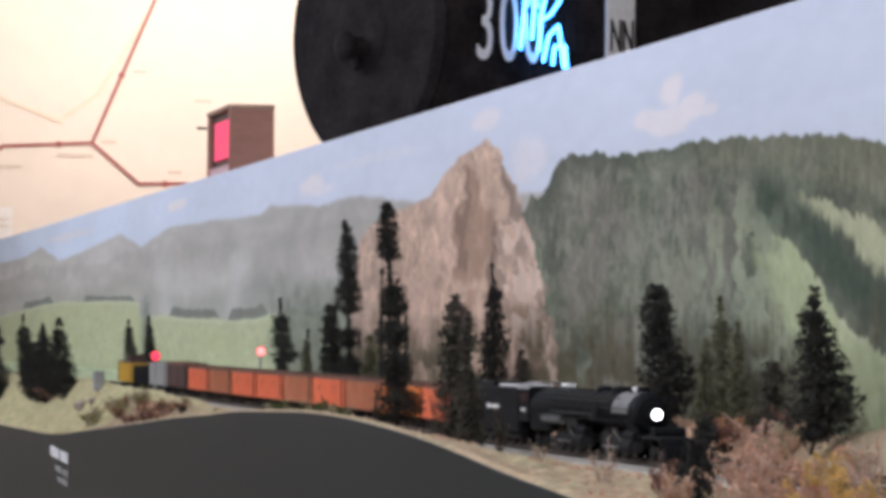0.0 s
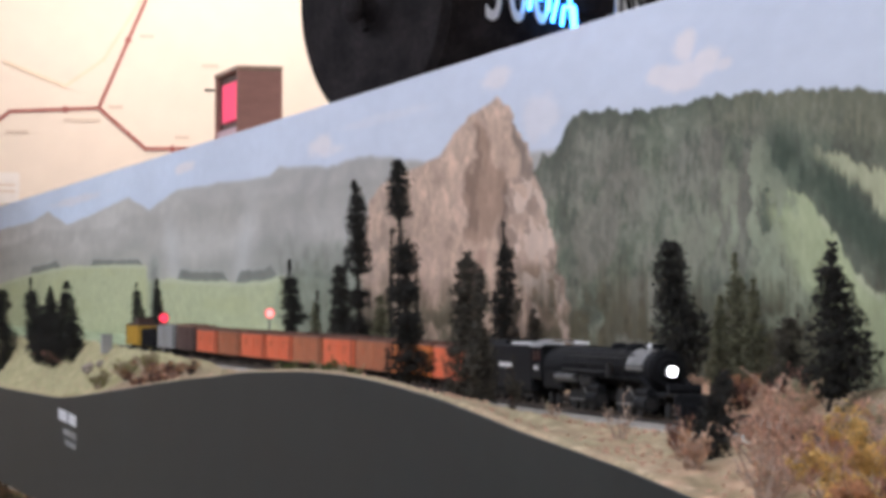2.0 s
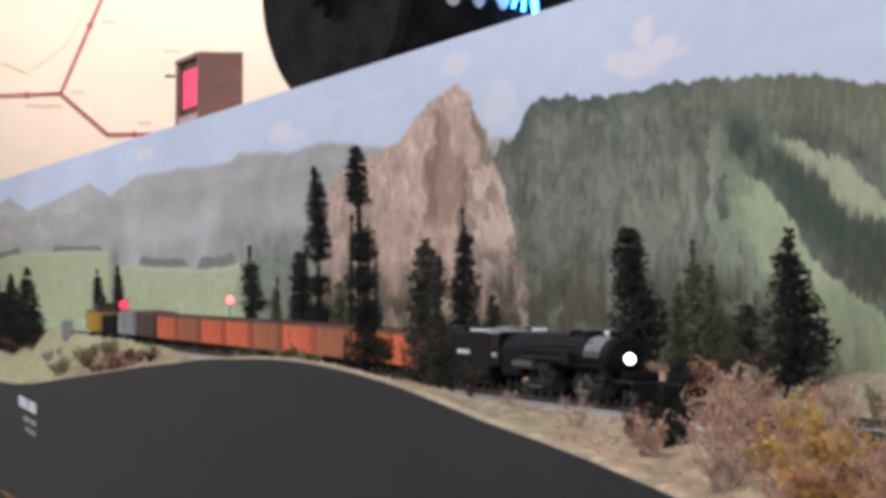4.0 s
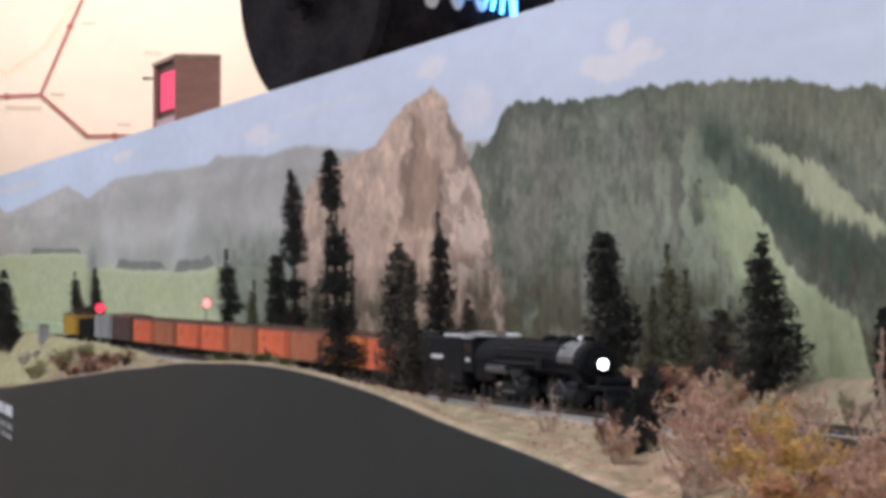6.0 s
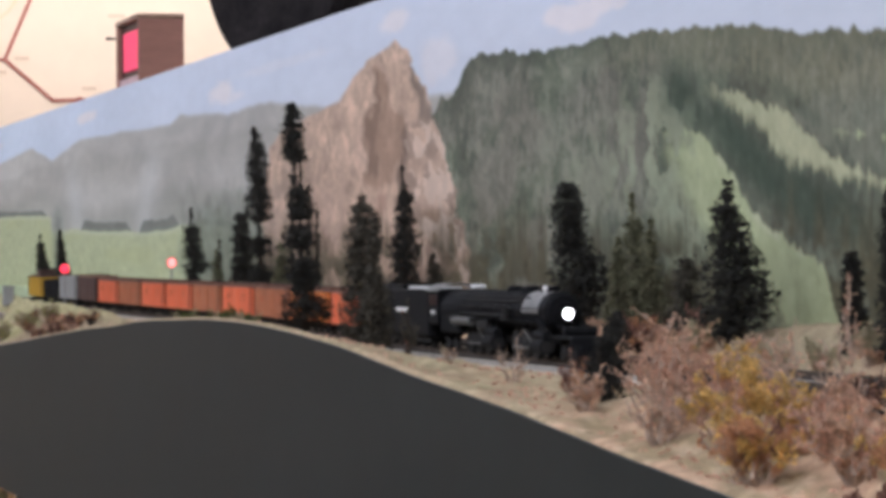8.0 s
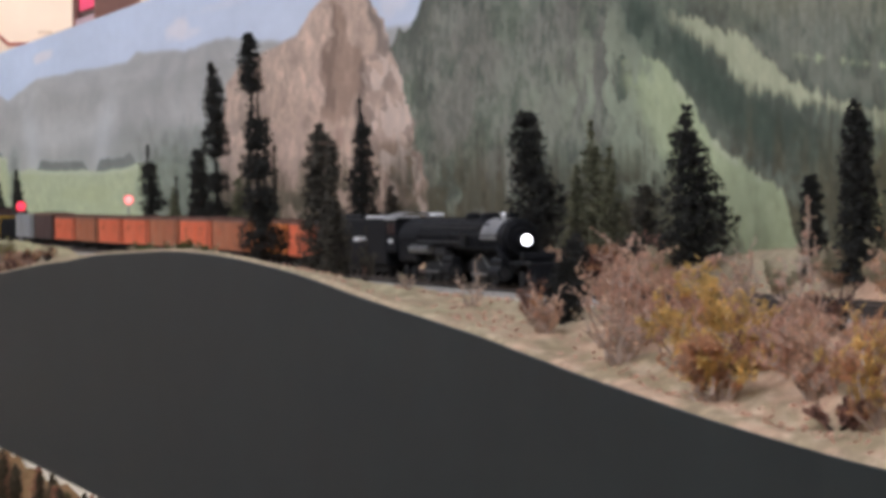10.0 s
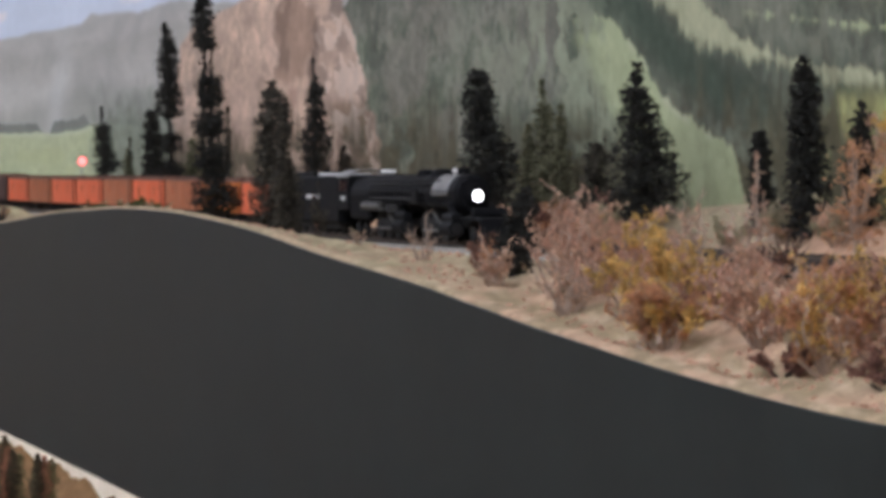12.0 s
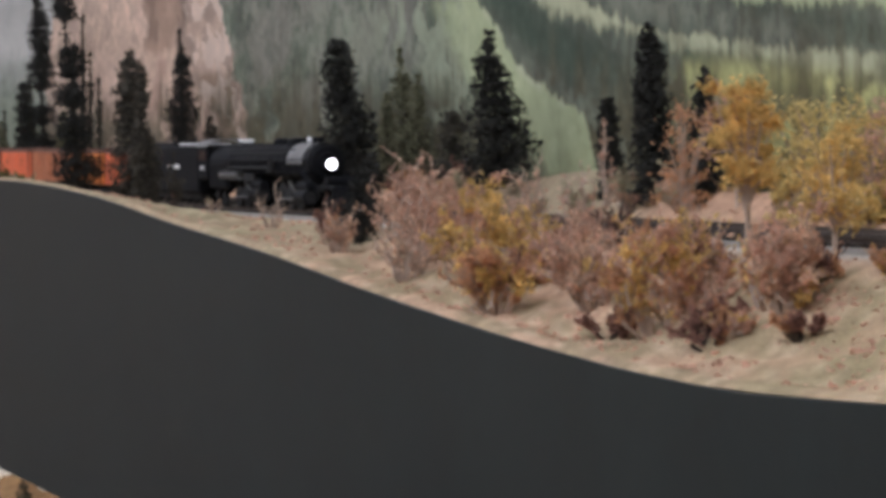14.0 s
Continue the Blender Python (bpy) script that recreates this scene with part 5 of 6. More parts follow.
part("cupola", box_bm((0, -0.012, 0.051), (0.026, 0.034, 0.011), 0.0008), M_CAR_BROWN, caboose, "dark brown cupola on the roof")
part("cupola_roof", box_bm((0, -0.012, 0.0570), (0.030, 0.040, 0.0014), 0.0005), M_UNDER, caboose)
part("smoke_pipe", tube_bm((0.004, 0.03, 0.046), (0.004, 0.03, 0.058), 0.0016, 0.0014, 8), M_UNDER, caboose, "black stove pipe")


def locomotive(y):
    """A long articulated steam engine, nose towards -y; y is the back of its cab."""
    loco = thing("steam_locomotive", (TRACK_X, y, 0), "black articulated steam locomotive with a grey smokebox", "locomotive", "train")
    loco.scale = (1.12, 1.12, 1.12)
    L = 0.395                      # back of cab to pilot
    ax_z, r = 0.0335, 0.0138
    part("boiler", tube_bm((0, -0.075, ax_z), (0, -0.245, ax_z), r * 1.06, r * 0.98, 24), M_BLACK, loco)
    bm = bmesh.new()
    add_tube(bm, (0, -0.245, ax_z), (0, -0.283, ax_z), r, r, 24)
    for yy in (-0.247, -0.265, -0.281):
        add_tube(bm, (0, yy - 0.0006, ax_z), (0, yy + 0.0006, ax_z), r * 1.03, r * 1.03, 24)
    smokebox = part("smokebox", bm, M_BLACK, loco)
    bm = bmesh.new()
    arcs = [[bm.verts.new((r * 1.035 * math.sin(a), yy, ax_z + r * 1.035 * math.cos(a))) for a in np.linspace(-1.65, 1.65, 22)] for yy in (-0.246, -0.252, -0.276, -0.286)]
    for p0, p1 in zip(arcs, arcs[1:]):
        for j in range(21):
            bm.faces.new((p0[j], p0[j + 1], p1[j + 1], p1[j]))
    bmesh.ops.solidify(bm, geom=bm.faces[:], thickness=0.0006)
    part("jacket", bm, M_SILVER, smokebox, "pale grey graphite jacket")
    bm = bmesh.new()
    add_tube(bm, (0, -0.283, ax_z), (0, -0.299, ax_z), r * 1.01, r * 1.01, 24)
    add_tube(bm, (0, -0.299, ax_z), (0, -0.302, ax_z), r * 0.98, r * 0.8, 24)
    add_tube(bm, (0, -0.302, ax_z), (0, -0.304, ax_z), r * 0.55, r * 0.5, 16)
    for a in range(10):
        c = (math.cos(a * 0.628) * r * 0.86, -0.303, ax_z + math.sin(a * 0.628) * r * 0.86)
        add_box(bm, c, (0.0012, 0.002, 0.0012))
    part("smokebox_front", bm, M_BLACK, loco)
    head = part("headlight_case", tube_bm((0, -0.302, ax_z - 0.0012), (0, -0.312, ax_z - 0.0012), 0.0044, 0.0050, 16), M_BLACK, loco)
    part("headlight", tube_bm((0, -0.312, ax_z - 0.0012), (0, -0.3126, ax_z - 0.0012), 0.0036, 0.0032, 18), M_LAMP, head, "glowing white headlight")
    bm = bmesh.new()
    add_tube(bm, (0, -0.262, ax_z + r - 0.002), (0, -0.262, ax_z + r + 0.0042), 0.0052, 0.0046, 14)
    add_tube(bm, (0, -0.279, ax_z + r - 0.002), (0, -0.279, ax_z + r + 0.0042), 0.0052, 0.0046, 14)
    part("smokestack", bm, M_BLACK, loco)
    part("feedwater_cover", box_bm((0, -0.272, ax_z + r + 0.0022), (0.010, 0.012, 0.004), 0.0012), M_WHITE, loco, "pale feedwater heater cover")
    for yy, w in ((-0.225, 0.008), (-0.185, 0.007)):
        bm = bmesh.new()
        add_tube(bm, (0, yy, ax_z + r - 0.003), (0, yy, ax_z + r + 0.0022), w, w * 0.9, 14)
        add_ball(bm, (0, yy, ax_z + r + 0.0022), (w * 0.9, w * 0.9, 0.0022), 14, 6)
        part("sand_dome", bm, M_BLACK, loco)
    part("steam_dome_lid", box_bm((0, -0.083, ax_z + r * 1.1 + 0.001), (0.009, 0.016, 0.003), 0.001), M_WHITE, loco, "pale dome lid")
    for k in range(9):
        yy = -0.09 - k * 0.019
        part("boiler_band", tube_bm((0, yy - 0.0005, ax_z), (0, yy + 0.0005, ax_z), r * 1.075 - 0.0001 * k, None, 24), M_BLACK, loco)
    bm = bmesh.new()
    add_tube(bm, (0, -0.03, ax_z - 0.002), (0, -0.082, ax_z - 0.001), r * 1.18, r * 1.1, 24)
    add_box(bm, (0, -0.055, ax_z - 0.012), (0.031, 0.055, 0.016), 0.002)
    part("firebox", bm, M_BLACK, loco)
    bm = bmesh.new()
    add_box(bm, (0, -0.014, 0.0335), (0.0345, 0.032, 0.027), 0.0012)
    part("cab", bm, M_BLACK, loco)
    bm = bmesh.new()
    rows = [[bm.verts.new((0.0185 * math.sin(a), yy, 0.0455 + 0.0065 * math.cos(a))) for a in np.linspace(-1.5, 1.5, 9)] for yy in (-0.033, 0.005)]
    for j in range(8):
        bm.faces.new((rows[0][j], rows[0][j + 1], rows[1][j + 1], rows[1][j]))
    bmesh.ops.solidify(bm, geom=bm.faces[:], thickness=0.0008)
    # Sheen on the roof is put into its grey colour.
    part("cab_roof", bm, M_SILVER, loco, "cab roof painted pale grey for its sheen")
    for yy in (-0.02, -0.008):
        part("cab_window", box_bm((-0.0174, yy, 0.039), (0.0006, 0.008, 0.008)), M_DARK_GLASS, loco)
    part("cab_plate", box_bm((-0.0176, -0.014, 0.0295), (0.0004, 0.012, 0.0028)), M_WHITE, loco, "white number bar")
    for s in (-1, 1):
        bm = bmesh.new()
        add_box(bm, (s * 0.0155, -0.17, 0.0265), (0.0045, 0.24, 0.0008))
        add_box(bm, (s * 0.0155, -0.3, 0.0235), (0.0045, 0.024, 0.0008), 0, Matrix.Rotation(radians(20), 4, "X"))
        part("running_board", bm, M_BLACK, loco)
        bm = bmesh.new()
        prev = None
        for yy in np.linspace(-0.085, -0.295, 12):
            add_tube(bm, (s * 0.0158, yy, ax_z + 0.002), (s * 0.0145, yy, ax_z + 0.002), 0.0004, 0.0004, 5)
            if prev is not None:
                add_tube(bm, (s * 0.0158, prev, ax_z + 0.002), (s * 0.0158, yy, ax_z + 0.002), 0.0004, 0.0004, 5, False)
            prev = yy
        part("handrail", bm, M_UNDER, loco)
        bm = bmesh.new()
        add_tube(bm, (s * 0.0150, -0.068, 0.0240), (s * 0.0150, -0.120, 0.0240), 0.0034, 0.0034, 10)
        part("air_tank", bm, M_STEEL if s < 0 else M_BLACK, loco, "dusty air tank")
    for s in (-1, 1):
        for dz, rad, y0, y1 in ((0.0065, 0.0009, -0.09, -0.245), (-0.004, 0.0013, -0.08, -0.2), (0.0095, 0.0006, -0.06, -0.26)):
            xx = s * math.sqrt(max(0.0, (r * 1.09) ** 2 - dz * dz))
            part("boiler_pipe", tube_bm((xx, y0, ax_z + dz), (xx, y1, ax_z + dz), rad, rad, 6), M_UNDER, loco)
        part("air_pump", tube_bm((s * 0.0155, -0.21, 0.026), (s * 0.0155, -0.21, 0.037), 0.0032, 0.0032, 10), M_UNDER, loco)
        part("sand_box", box_bm((s * 0.0145, -0.15, 0.0225), (0.005, 0.03, 0.007), 0.001), M_UNDER, loco)
    # two engine units
    for base, front in ((-0.165, -0.178), (-0.275, -0.300)):
        for s in (-1, 1):
            bm = bmesh.new()
            add_tube(bm, (s * 0.0158, front - 0.013, 0.0095), (s * 0.0158, front + 0.013, 0.0095), 0.0056, 0.0056, 14)
            add_tube(bm, (s * 0.0158, front - 0.013, 0.0168), (s * 0.0158, front + 0.013, 0.0168), 0.0034, 0.0034, 12)
            add_box(bm, (s * 0.014, front, 0.014), (0.006, 0.022, 0.012), 0.001)
            cyl = part("cylinder", bm, M_BLACK, loco)
            part("steam_pipe", tube_bm((s * 0.0135, front + 0.004, 0.017), (s * 0.0115, front + 0.012, ax_z - 0.004), 0.0022, 0.0022, 8), M_BLACK, loco)
            part("cylinder_cover", tube_bm((s * 0.0158, front - 0.0134, 0.0095), (s * 0.0158, front - 0.013, 0.0095), 0.0042, 0.0042, 14), M_UNDER, cyl)
            for k in range(3):
                spoked_wheel("driving_wheel", s * 0.0088, front + 0.032 + 0.0235 * k, 0.0108, 0.0107, loco, 0.003)
            bm = bmesh.new()
            yy = front + 0.032
            add_box(bm, (s * 0.0125, yy + 0.0235, 0.0075), (0.0012, 0.051, 0.0016), 0.0003)
            add_box(bm, (s * 0.0138, yy - 0.004, 0.0088), (0.001, 0.056, 0.0013), 0.0003, Matrix.Rotation(radians(-3), 4, "X"))
            add_box(bm, (s * 0.014, yy + 0.004, 0.0145), (0.0008, 0.03, 0.0011), 0, Matrix.Rotation(radians(24), 4, "X"))
            add_box(bm, (s * 0.0145, yy - 0.011, 0.0125), (0.003, 0.003, 0.008), 0.0004)
            part("side_rod", bm, M_STEEL, loco, "bright steel rods")
        part("engine_frame", box_bm((0, front + 0.04, 0.0125), (0.011, 0.11, 0.008), 0.001), M_UNDER, loco)
    for yy in (-0.33, -0.352):
        for s in (-1, 1):
            spoked_wheel("leading_wheel", s * 0.0083, yy, 0.0055, 0.0053, loco)
    for yy in (-0.052, -0.03):
        for s in (-1, 1):
            spoked_wheel("trailing_wheel", s * 0.0083, yy, 0.0062, 0.006, loco)
    bm = bmesh.new()
    add_box(bm, (0, -0.338, 0.0165), (0.028, 0.052, 0.0022), 0.0005)
    add_box(bm, (0, -0.364, 0.0125), (0.03, 0.004, 0.009), 0.0008)
    add_tube(bm, (-0.012, -0.338, 0.0205), (0.012, -0.338, 0.0205), 0.004, 0.004, 10)
    part("front_deck", bm, M_BLACK, loco)
    pilot = part("pilot", box_bm((0, -0.373, 0.0022), (0.026, 0.006, 0.0012), 0.0003), M_BLACK, loco)
    for k in range(9):
        xx = -0.013 + 0.00325 * k
        bm = bmesh.new()
        add_box(bm, (xx, -0.369 - 0.006 * (1 - abs(xx) / 0.014), 0.0055), (0.0012, 0.011, 0.009), 0, Matrix.Rotation(radians(-35), 4, "X"))
        part("pilot_bar", bm, M_BLACK, pilot)
    part("coupler", box_bm((0, -0.374, 0.0085), (0.003, 0.012, 0.003), 0.0006), M_UNDER, loco)
    # tender
    ten = thing("tender", (TRACK_X, y + 0.105, 0), "black centipede-style tender with a white lettering bar", "train car", "train")
    bm = bmesh.new()
    add_box(bm, (0, 0, 0.0318), (0.034, 0.19, 0.0426), 0.002)
    part("tank", bm, M_BLACK, ten)
    part("coal_bunker", box_bm((0, 0.045, 0.0545), (0.03, 0.09, 0.004), 0.0015), M_BLACK, ten)
    bm = bmesh.new()
    bmesh.ops.create_grid(bm, x_segments=8, y_segments=16, size=0.5)
    for v in bm.verts:
        v.co = Vector((v.co.x * 0.026, v.co.y * 0.08 + 0.045, 0.0560 + 0.002 * noise.noise(v.co * 9)))
    part("coal", bm, M_UNDER, ten)
    # White here paints in the bluish highlight on the tender's top.
    part("hatch_deck", box_bm((0, -0.056, 0.0538), (0.030, 0.074, 0.0022), 0.0005), M_WHITE, ten, "tank deck plate painted pale for its highlight")
    part("lettering", box_bm((-0.0174, -0.005, 0.034), (0.0004, 0.045, 0.0035)), M_WHITE, ten, "white lettering bar")
    part("frame", box_bm((0, 0, 0.0105), (0.028, 0.184, 0.003), 0.0004), M_UNDER, ten)
    for k in range(7):
        for s in (-1, 1):
            spoked_wheel("wheel", s * 0.0083, -0.081 + k * 0.027, 0.0055, 0.0053, ten)
    bm = bmesh.new()
    for s in (-1, 1):
        add_box(bm, (s * 0.0118, 0, 0.0068), (0.0016, 0.174, 0.0028), 0.0004)
    part("side_frame", bm, M_UNDER, ten)
    return loco


locomotive(2.709)


# ---------------------------------------------------------------- signals and trackside boxes
def signal(x, y, lamp_z, lamp, label, radius):
    base = -0.004
    s = thing("railway_signal", (x, y, base), label, "signal", "signals")
    top = lamp_z - base
    part("mast", tube_bm((0, 0, 0), (0, 0, top + 0.006), 0.0011, 0.0008, 8), M_CAR_GREY, s)
    part("foot", box_bm((0, 0, 0.002), (0.007, 0.007, 0.006), 0.0006), M_BALLAST, s)
    bm = bmesh.new()
    add_tube(bm, (0, -0.0012, top), (0, -0.0026, top), radius * 1.12, radius * 1.12, 18)
    part("target", bm, M_CAR_BROWN, s)
    bm = bmesh.new()
    add_ball(bm, (0, -0.003, top), (radius, 0.0028, radius), 16, 10)
    part("lens", bm, lamp, s, "glowing red lens")
    bm = bmesh.new()
    for a in np.linspace(0, math.pi, 9):
        add_box(bm, (radius * 1.15 * math.cos(a), -0.005, top + radius * 1.15 * math.sin(a)), (0.0012, 0.006, 0.0012))
    part("hood", bm, M_UNDER, s)
    bm = bmesh.new()
    for side in (-0.0018, 0.0018):
        add_tube(bm, (side, 0.003, 0), (side, 0.0015, top - 0.004), 0.0003, 0.0003, 5)
    part("mast_ladder", bm, M_CAR_GREY, s)
    return s


signal(0.692, 4.65, 0.070, M_RED_LAMP, "red track signal on a thin mast", 0.0067)
signal(0.848, 4.63, 0.078, M_PALE_RED_LAMP, "bright red track signal on a thin mast", 0.0068)


low_signal = thing("railway_signal", (0.72, 4.11, -0.56), "red signal lamp on the lower deck", "signal", "signals")
part("mast", tube_bm((0, 0, -0.004), (0, 0, 0.19), 0.0016, 0.0012, 8), M_CAR_GREY, low_signal)
part("foot", box_bm((0, 0, -0.006), (0.012, 0.012, 0.02), 0.001), M_BALLAST, low_signal)
part("target", tube_bm((0, -0.0012, 0.178), (0, -0.003, 0.178), 0.008, 0.008, 16), M_CAR_BROWN, low_signal)
bm = bmesh.new()
add_ball(bm, (0, -0.0035, 0.178), (0.0058, 0.003, 0.0058), 14, 8)
part("lens", bm, M_RED_LAMP, low_signal, "glowing red lens")


def relay_box(x, y, w, h, label):
    b = thing("relay_box", (x, y, gz_at(x, y) - 0.002), label, "cabinet", "trackside boxes")
    part("body", box_bm((0, 0, h / 2), (w, w * 1.3, h), 0.0008), M_CAR_GREY, b)
    part("lid", box_bm((0, 0, h + 0.001), (w * 1.15, w * 1.5, 0.002), 0.0006), M_CAR_GREY, b)
    part("door", box_bm((0, -w * 0.66, h * 0.5), (w * 0.75, 0.001, h * 0.8), 0.0003), M_CAR_GREY, b)
    return b


relay_box(0.670, 5.125, 0.016, 0.03, "pale grey trackside relay box")

# ---------------------------------------------------------------- fascia label
lab = thing("fascia_label", (FASCIA_X - 0.0032, 5.04, -0.094), "white printed label on the dark fascia", "label")
lab.matrix_basis = pose(FASCIA_X - 0.0032, 5.04, -0.094, 1.5, 0, 0)
for dz, h, y0, y1 in ((0.003, 0.017, -0.115, -0.02), (0.003, 0.017, 0.0, 0.115), (-0.021, 0.009, -0.12, -0.05), (-0.021, 0.009, -0.035, 0.05), (-0.037, 0.008, -0.115, -0.04), (-0.037, 0.008, -0.025, 0.02)):
    part("text_bar", box_bm((-0.0006, (y0 + y1) / 2, dz), (0.0008, y1 - y0, h)), M_WHITE if h > 0.01 else M_CAR_GREY, lab, "white text bar")


# ---------------------------------------------------------------- wall map
wall_map = thing("route_map", (1.44, 11.2, 0.80), "red route diagram painted on the cream wall", "wall map")


def map_line(a, b, mat=M_MAP_RED, deep=0.004):
    deep += 0.0006 * (len(wall_map.children) % 6)
    bm = bmesh.new()
    a, b = Vector((a[0], -0.003, a[1])), Vector((b[0], -0.003, b[1]))
    d = b - a
    turn = Matrix.Rotation(math.atan2(-d.z, d.x), 4, "Y")
    add_box(bm, (a + b) / 2, (d.length + 0.009, deep, 0.0115), 0, turn)
    part("route_line", bm, mat, wall_map)


def map_stop(x, z):
    part("stop_dot", tube_bm((x, -0.001, z), (x, -0.0062, z), 0.012, 0.012, 12), M_MAP_RED, wall_map)


def map_text(x, z, w, h=0.012):
    part("text_bar", box_bm((x, -0.002, z), (w, 0.003, h)), M_MAP_INK, wall_map, "faint grey text bar")


for a, b in (((0, 0), (-0.317, -0.018)), ((-0.317, -0.018), (-0.42, -0.11)), ((0, 0), (0.225, 0.53)), ((0.225, 0.53), (0.30, 0.72)), ((0, 0), (0.169, -0.143)), ((0.169, -0.143), (0.42, -0.137))):
    map_line(a, b)
for a, b in (((-0.336, 0.158), (-0.12, 0.075)), ((-0.12, 0.075), (0.016, 0.173)), ((0.016, 0.173), (0.21, 0.49))):
    map_line(a, b, M_MAP_ORANGE, 0.0025)
for x, z in ((-0.12, -0.007), (0.103, 0.245), (0.265, -0.141)):
    map_stop(x, z)
for x, z, w in ((0.06, 0.005, 0.05), (-0.06, -0.045, 0.13), (-0.29, -0.09, 0.08), (0.30, -0.10, 0.05), (0.17, 0.26, 0.05), (0.40, 0.16, 0.06)):
    map_text(x, z, w)
notice = thing("wall_notice", (1.09, 11.2, 0.51), "white paper notice with faint text on the wall", "notice")
part("paper", box_bm((0, -0.003, 0), (0.14, 0.004, 0.11)), M_WHITE, notice)
for dz in (0.01, -0.012):
    part("text_bar", box_bm((0.01, -0.0062, dz), (0.09, 0.002, 0.007)), M_MAP_INK, notice)

# ---------------------------------------------------------------- display box on the board behind the backdrop
box = thing("display_box", (0.9885, 5.62, 0.335), "brown wooden box with a glowing pink display", "display box")
bm = bmesh.new()
W2, D2, H2, th = 0.083, 0.24, 0.181, 0.008
add_box(bm, (0, 0, th / 2), (W2, D2, th), 0.001)
add_box(bm, (W2 / 2 - th / 2, 0, H2 / 2), (th, D2 - 0.004, H2 - 2 * th - 0.001), 0.001)
add_box(bm, (0, -D2 / 2 + th / 2, H2 / 2), (W2 - 0.003, th, H2 - 2 * th - 0.001), 0.001)
add_box(bm, (0, D2 / 2 - th / 2, H2 / 2), (W2 - 0.003, th, H2 - 2 * th - 0.001), 0.001)
part("case", bm, M_CABINET, box)
part("lid", box_bm((0, 0, H2 - th / 2), (W2 + 0.001, D2 + 0.001, th), 0.0015), M_CABINET_EDGE, box, "lighter wood lid")
part("display", box_bm((-W2 / 2 + 0.006, -0.022, H2 * 0.67), (0.004, D2 * 0.64, H2 * 0.38), 0.001), M_DISPLAY, box, "glowing pink display")
part("display_frame", box_bm((-W2 / 2 + 0.012, 0.0, H2 / 2), (0.004, D2 - 2 * th, H2 - 2 * th)), M_DARK_GLASS, box)
# Reflection of the pink display is put into this panel's colour.
part("lower_panel", box_bm((-W2 / 2 + 0.008, 0.0, 0.05), (0.004, D2 - 2 * th, 0.05)), M_PINK_REFLECTION, box, "lower panel with the display's pink reflection painted in")
part("hook", tube_bm((-W2 / 2 - 0.018, 0.115, H2 * 0.84), (-W2 / 2, 0.115, H2 * 0.84), 0.003, 0.002, 8), M_UNDER, box)

# ---------------------------------------------------------------- black boiler drum with number and neon sign
drum = thing("boiler_drum", (1.278, 5.87, 0.690), "large round black boiler drum behind the backdrop", "boiler", turn=22.0)
R = 0.256
bm = bmesh.new()
add_tube(bm, (0, 0, 0), (1.6, 0, 0), R, R, 64)
part("barrel", bm, M_DRUM, drum)
for xx in (0.012, 0.62, 1.1):
    part("band", tube_bm((xx, 0, 0), (xx + 0.012, 0, 0), R + 0.004, R + 0.004, 64), M_DRUM, drum)
bm = bmesh.new()
add_tube(bm, (-0.012, 0, 0), (0.0, 0, 0), R * 0.94, R * 0.985, 64)
add_tube(bm, (-0.014, 0, 0), (-0.012, 0, 0), R * 0.3, R * 0.34, 48)
front = part("front_plate", bm, M_DRUM, drum)
bm = bmesh.new()
add_tube(bm, (-0.045, 0, -0.035), (-0.012, 0, -0.035), 0.018, 0.026, 16)
add_ball(bm, (-0.05, 0, -0.03), (0.016, 0.03, 0.03), 12, 8)
add_tube(bm, (-0.04, -0.03, -0.075), (-0.04, 0.012, -0.02), 0.008, 0.007, 8)
part("hub", bm, M_DRUM, front, "worn black centre knob")
stand = thing("drum_cradle", (1.9, 6.1, 0.335), "dark cradle carrying the boiler drum", "stand", turn=22.0)
for xx in (-0.35, 0.45):
    part("bearer", box_bm((xx, 0, 0.045), (0.06, 0.3, 0.09), 0.004), M_DRUM, stand)


def lettering(name, text, size, m, mat, parent, label, sx=1.0):
    """Flat raised characters made into a mesh."""
    curve = bpy.data.curves.new(name, "FONT")
    curve.body, curve.size, curve.extrude, curve.align_x = text, size, 0.0015, "LEFT"
    tmp = new(name, curve)
    me = bpy.data.meshes.new_from_object(tmp.evaluated_get(bpy.context.evaluated_depsgraph_get()))
    bpy.data.objects.remove(tmp)
    bpy.data.curves.remove(curve)
    me.materials.clear()
    me.materials.append(mat)
    ob = new(name, me)
    ob.parent = parent
    ob.matrix_basis = m @ Matrix.Diagonal((sx, 1, 1, 1))
    ob["label"] = label
    return ob


number = thing("numeral_board", (1.278, 5.87, 0.690), "black side board with white numerals 300", "sign", turn=22.0)
part("board", box_bm((0.30, -R - 0.012, 0.06), (0.44, 0.012, 0.2), 0.002), M_DRUM, number)
for k, digit in enumerate("300"):
    lettering("numeral", digit, 0.20, pose(0.055 + 0.056 * k, -R - 0.0195, -0.066, 90, 0, 0), M_WHITE, number, "white numeral", 0.48)
white = thing("white_sign", (1.278, 5.87, 0.690), "white plate with dark capital letters", "sign", turn=22.0)
part("plate", box_bm((0.40, -R - 0.022, 0.03), (0.07, 0.006, 0.15), 0.001), M_WHITE, white)
for k in range(2):
    lettering("letter", "N", 0.09, pose(0.371 + 0.03 * k, -R - 0.0268, -0.035, 90, 0, 0), M_DRUM, white, "dark letter", 0.45)
neon = thing("neon_sign", (1.278, 5.87, 0.690), "glowing blue script neon tube sign", "neon sign", turn=22.0)
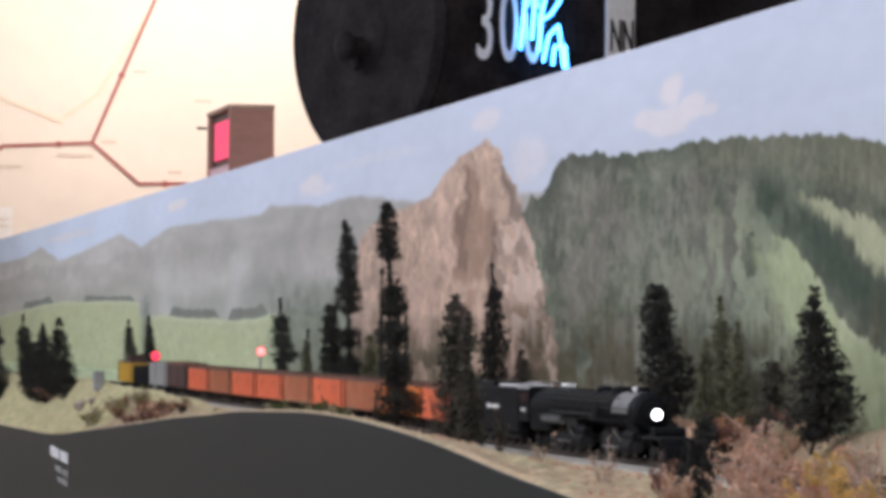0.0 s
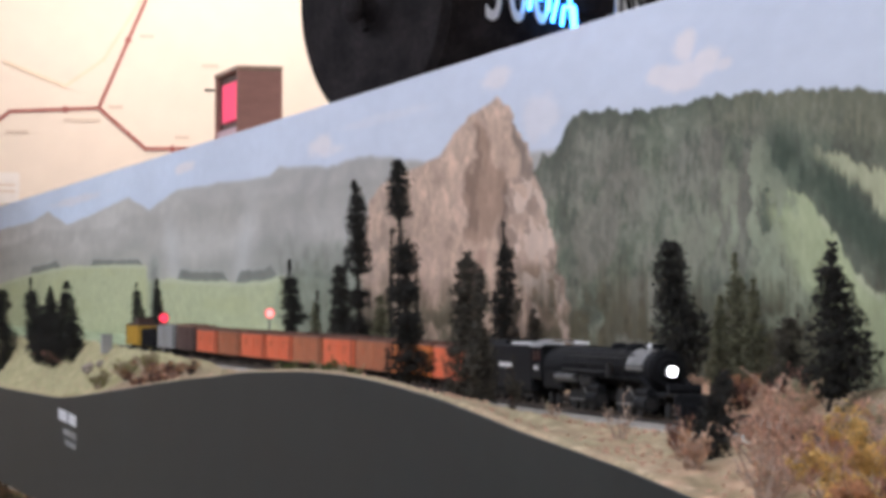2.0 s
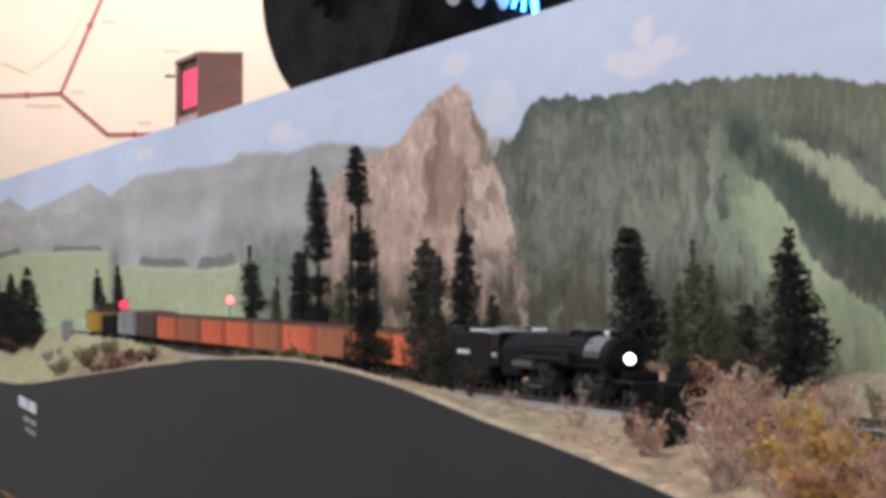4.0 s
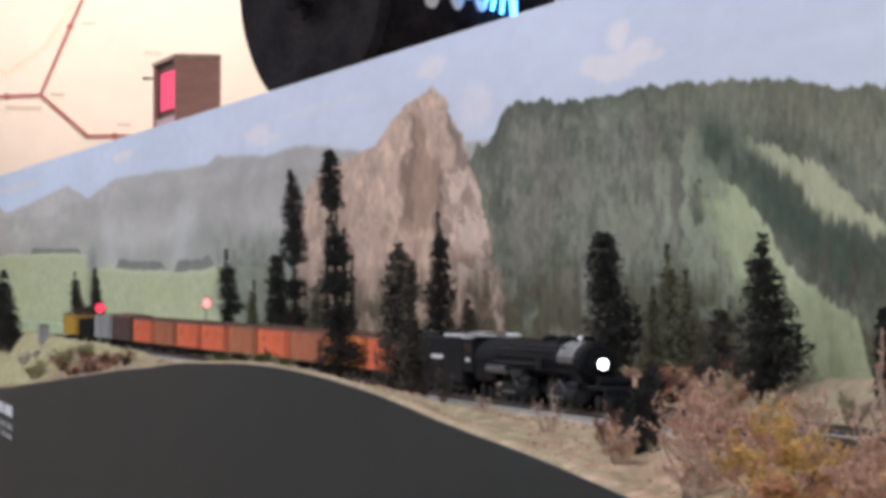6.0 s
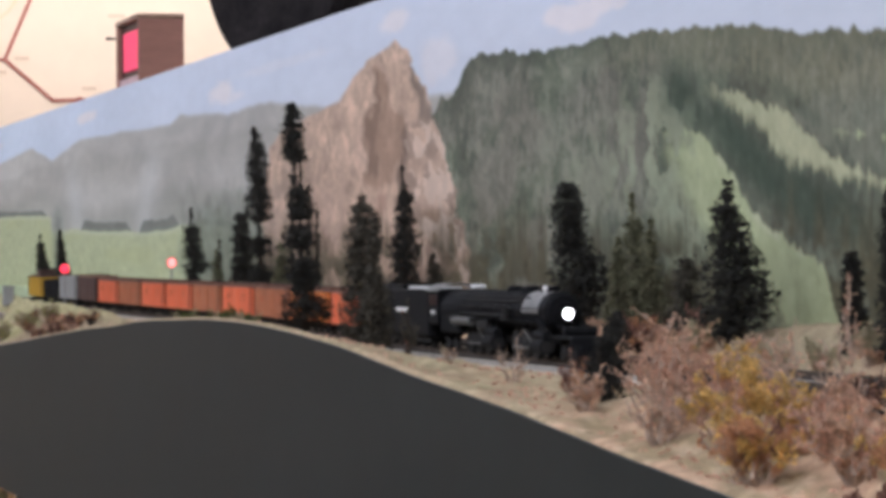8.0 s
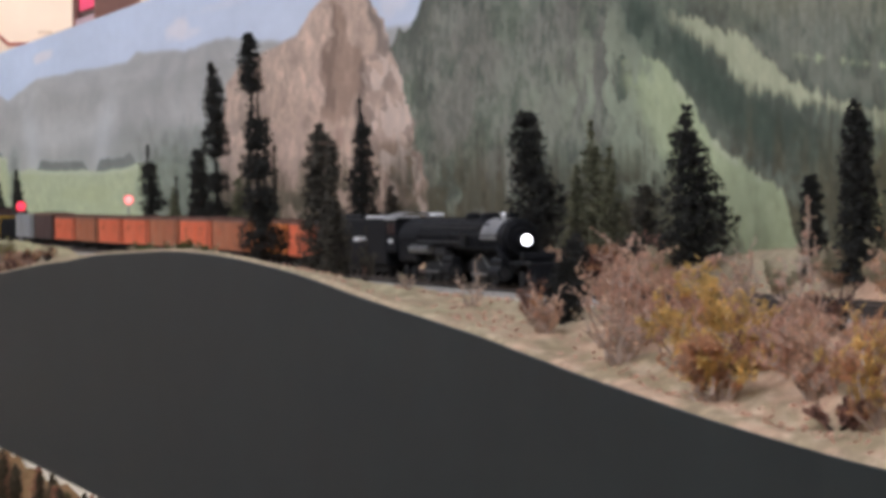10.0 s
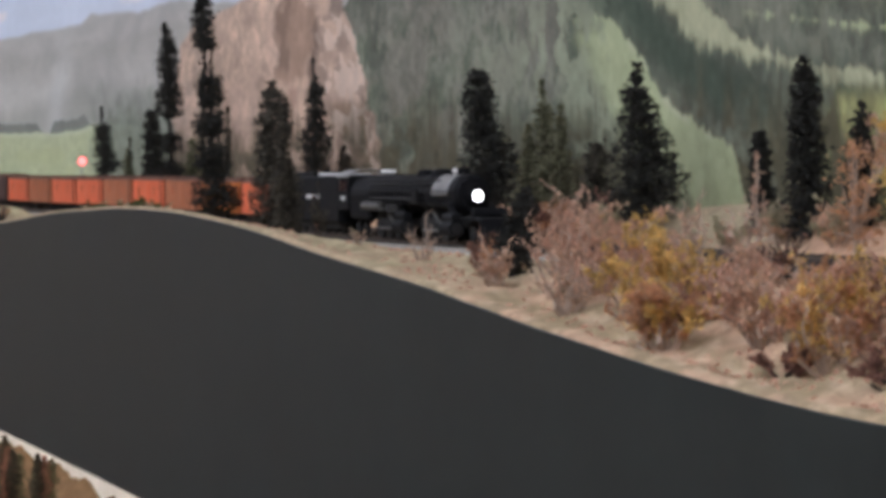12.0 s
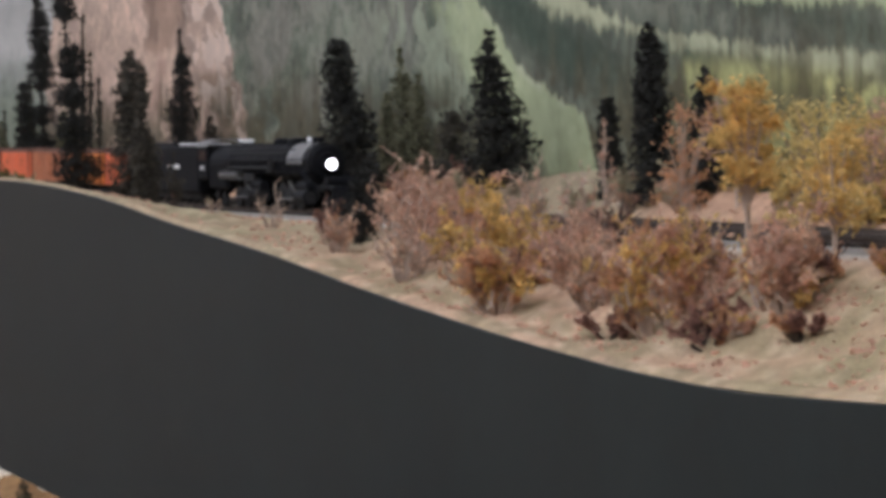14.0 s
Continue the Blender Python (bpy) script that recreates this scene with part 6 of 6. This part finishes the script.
for pts in (((0.0, 0.0), (0.012, 0.09), (0.03, 0.14), (0.036, 0.08), (0.03, 0.02)), ((0.05, 0.0), (0.055, 0.07), (0.075, 0.13), (0.1, 0.14), (0.105, 0.1), (0.08, 0.07), (0.06, 0.06)), ((0.06, -0.02), (0.075, 0.03), (0.1, 0.05), (0.11, 0.0), (0.115, -0.03)), ((0.085, -0.025), (0.09, 0.01), (0.118, 0.012), (0.122, -0.03))):
    bm = bmesh.new()
    for a, b in zip(pts, pts[1:]):
        add_tube(bm, (0.150 + a[0] * 0.9, -R - 0.035, a[1] - 0.045), (0.150 + b[0] * 0.9, -R - 0.035, b[1] - 0.045), 0.0034, 0.0034, 8)
    part("neon_tube", bm, M_NEON, neon, "glowing blue neon tube")
part("neon_bracket", box_bm((0.205, -R - 0.024, 0.03), (0.1, 0.012, 0.01), 0.001), M_DRUM, neon)

# ---------------------------------------------------------------- lower deck under the fascia
ys = np.arange(1.6, 9.4, 0.04)
xs = np.linspace(0.602, 0.909, 12)
gx, gy = np.meshgrid(xs, ys)
gz = -0.585 + 0.15 * smooth(0.7, 0.9, gx) * (0.66 + 0.62 * fbm(gy * 7, gx * 5, 81)) + 0.02 * fbm(gx * 30, gy * 12, 83)
low = tagged(mesh_object("lower_ground", np.stack([gx, gy, gz], -1).reshape(-1, 3).tolist(), grid_faces(len(ys), len(xs)), M_GROUND, smooth=True), "brown hillside scenery of the lower deck", "ground", kind="structure")
paint(low, np.ones(gx.shape + (3,)) * np.array(lin(128, 104, 82)) * (0.7 + 0.6 * fbm(gx * 50, gy * 15, 85)[..., None]))


def low_pine(x, y, k):
    conifer(x, y, 0.05 - 0.50 * x - rnd.uniform(0.0, 0.025), -0.56, 0.034, "brown lower-deck pine under the fascia", "fluffy", mat=(M_PINE, M_RUSSET, M_DUSTY, M_PINE)[k % 4], seed=300 + k, density=0.5)


stands = [y0 + 0.06 * k for y0, n in ((4.50, 12), (5.60, 15), (7.16, 21)) for k in range(n)] + [5.30, 6.75, 6.77]
for k, yy in enumerate(stands):
    low_pine(0.80 + rnd.uniform(-0.05, 0.06), yy + rnd.uniform(-0.03, 0.03), k)
for k, yy in enumerate((3.88, 3.2, 2.9)):
    low_pine(0.8, yy, 80 + k)
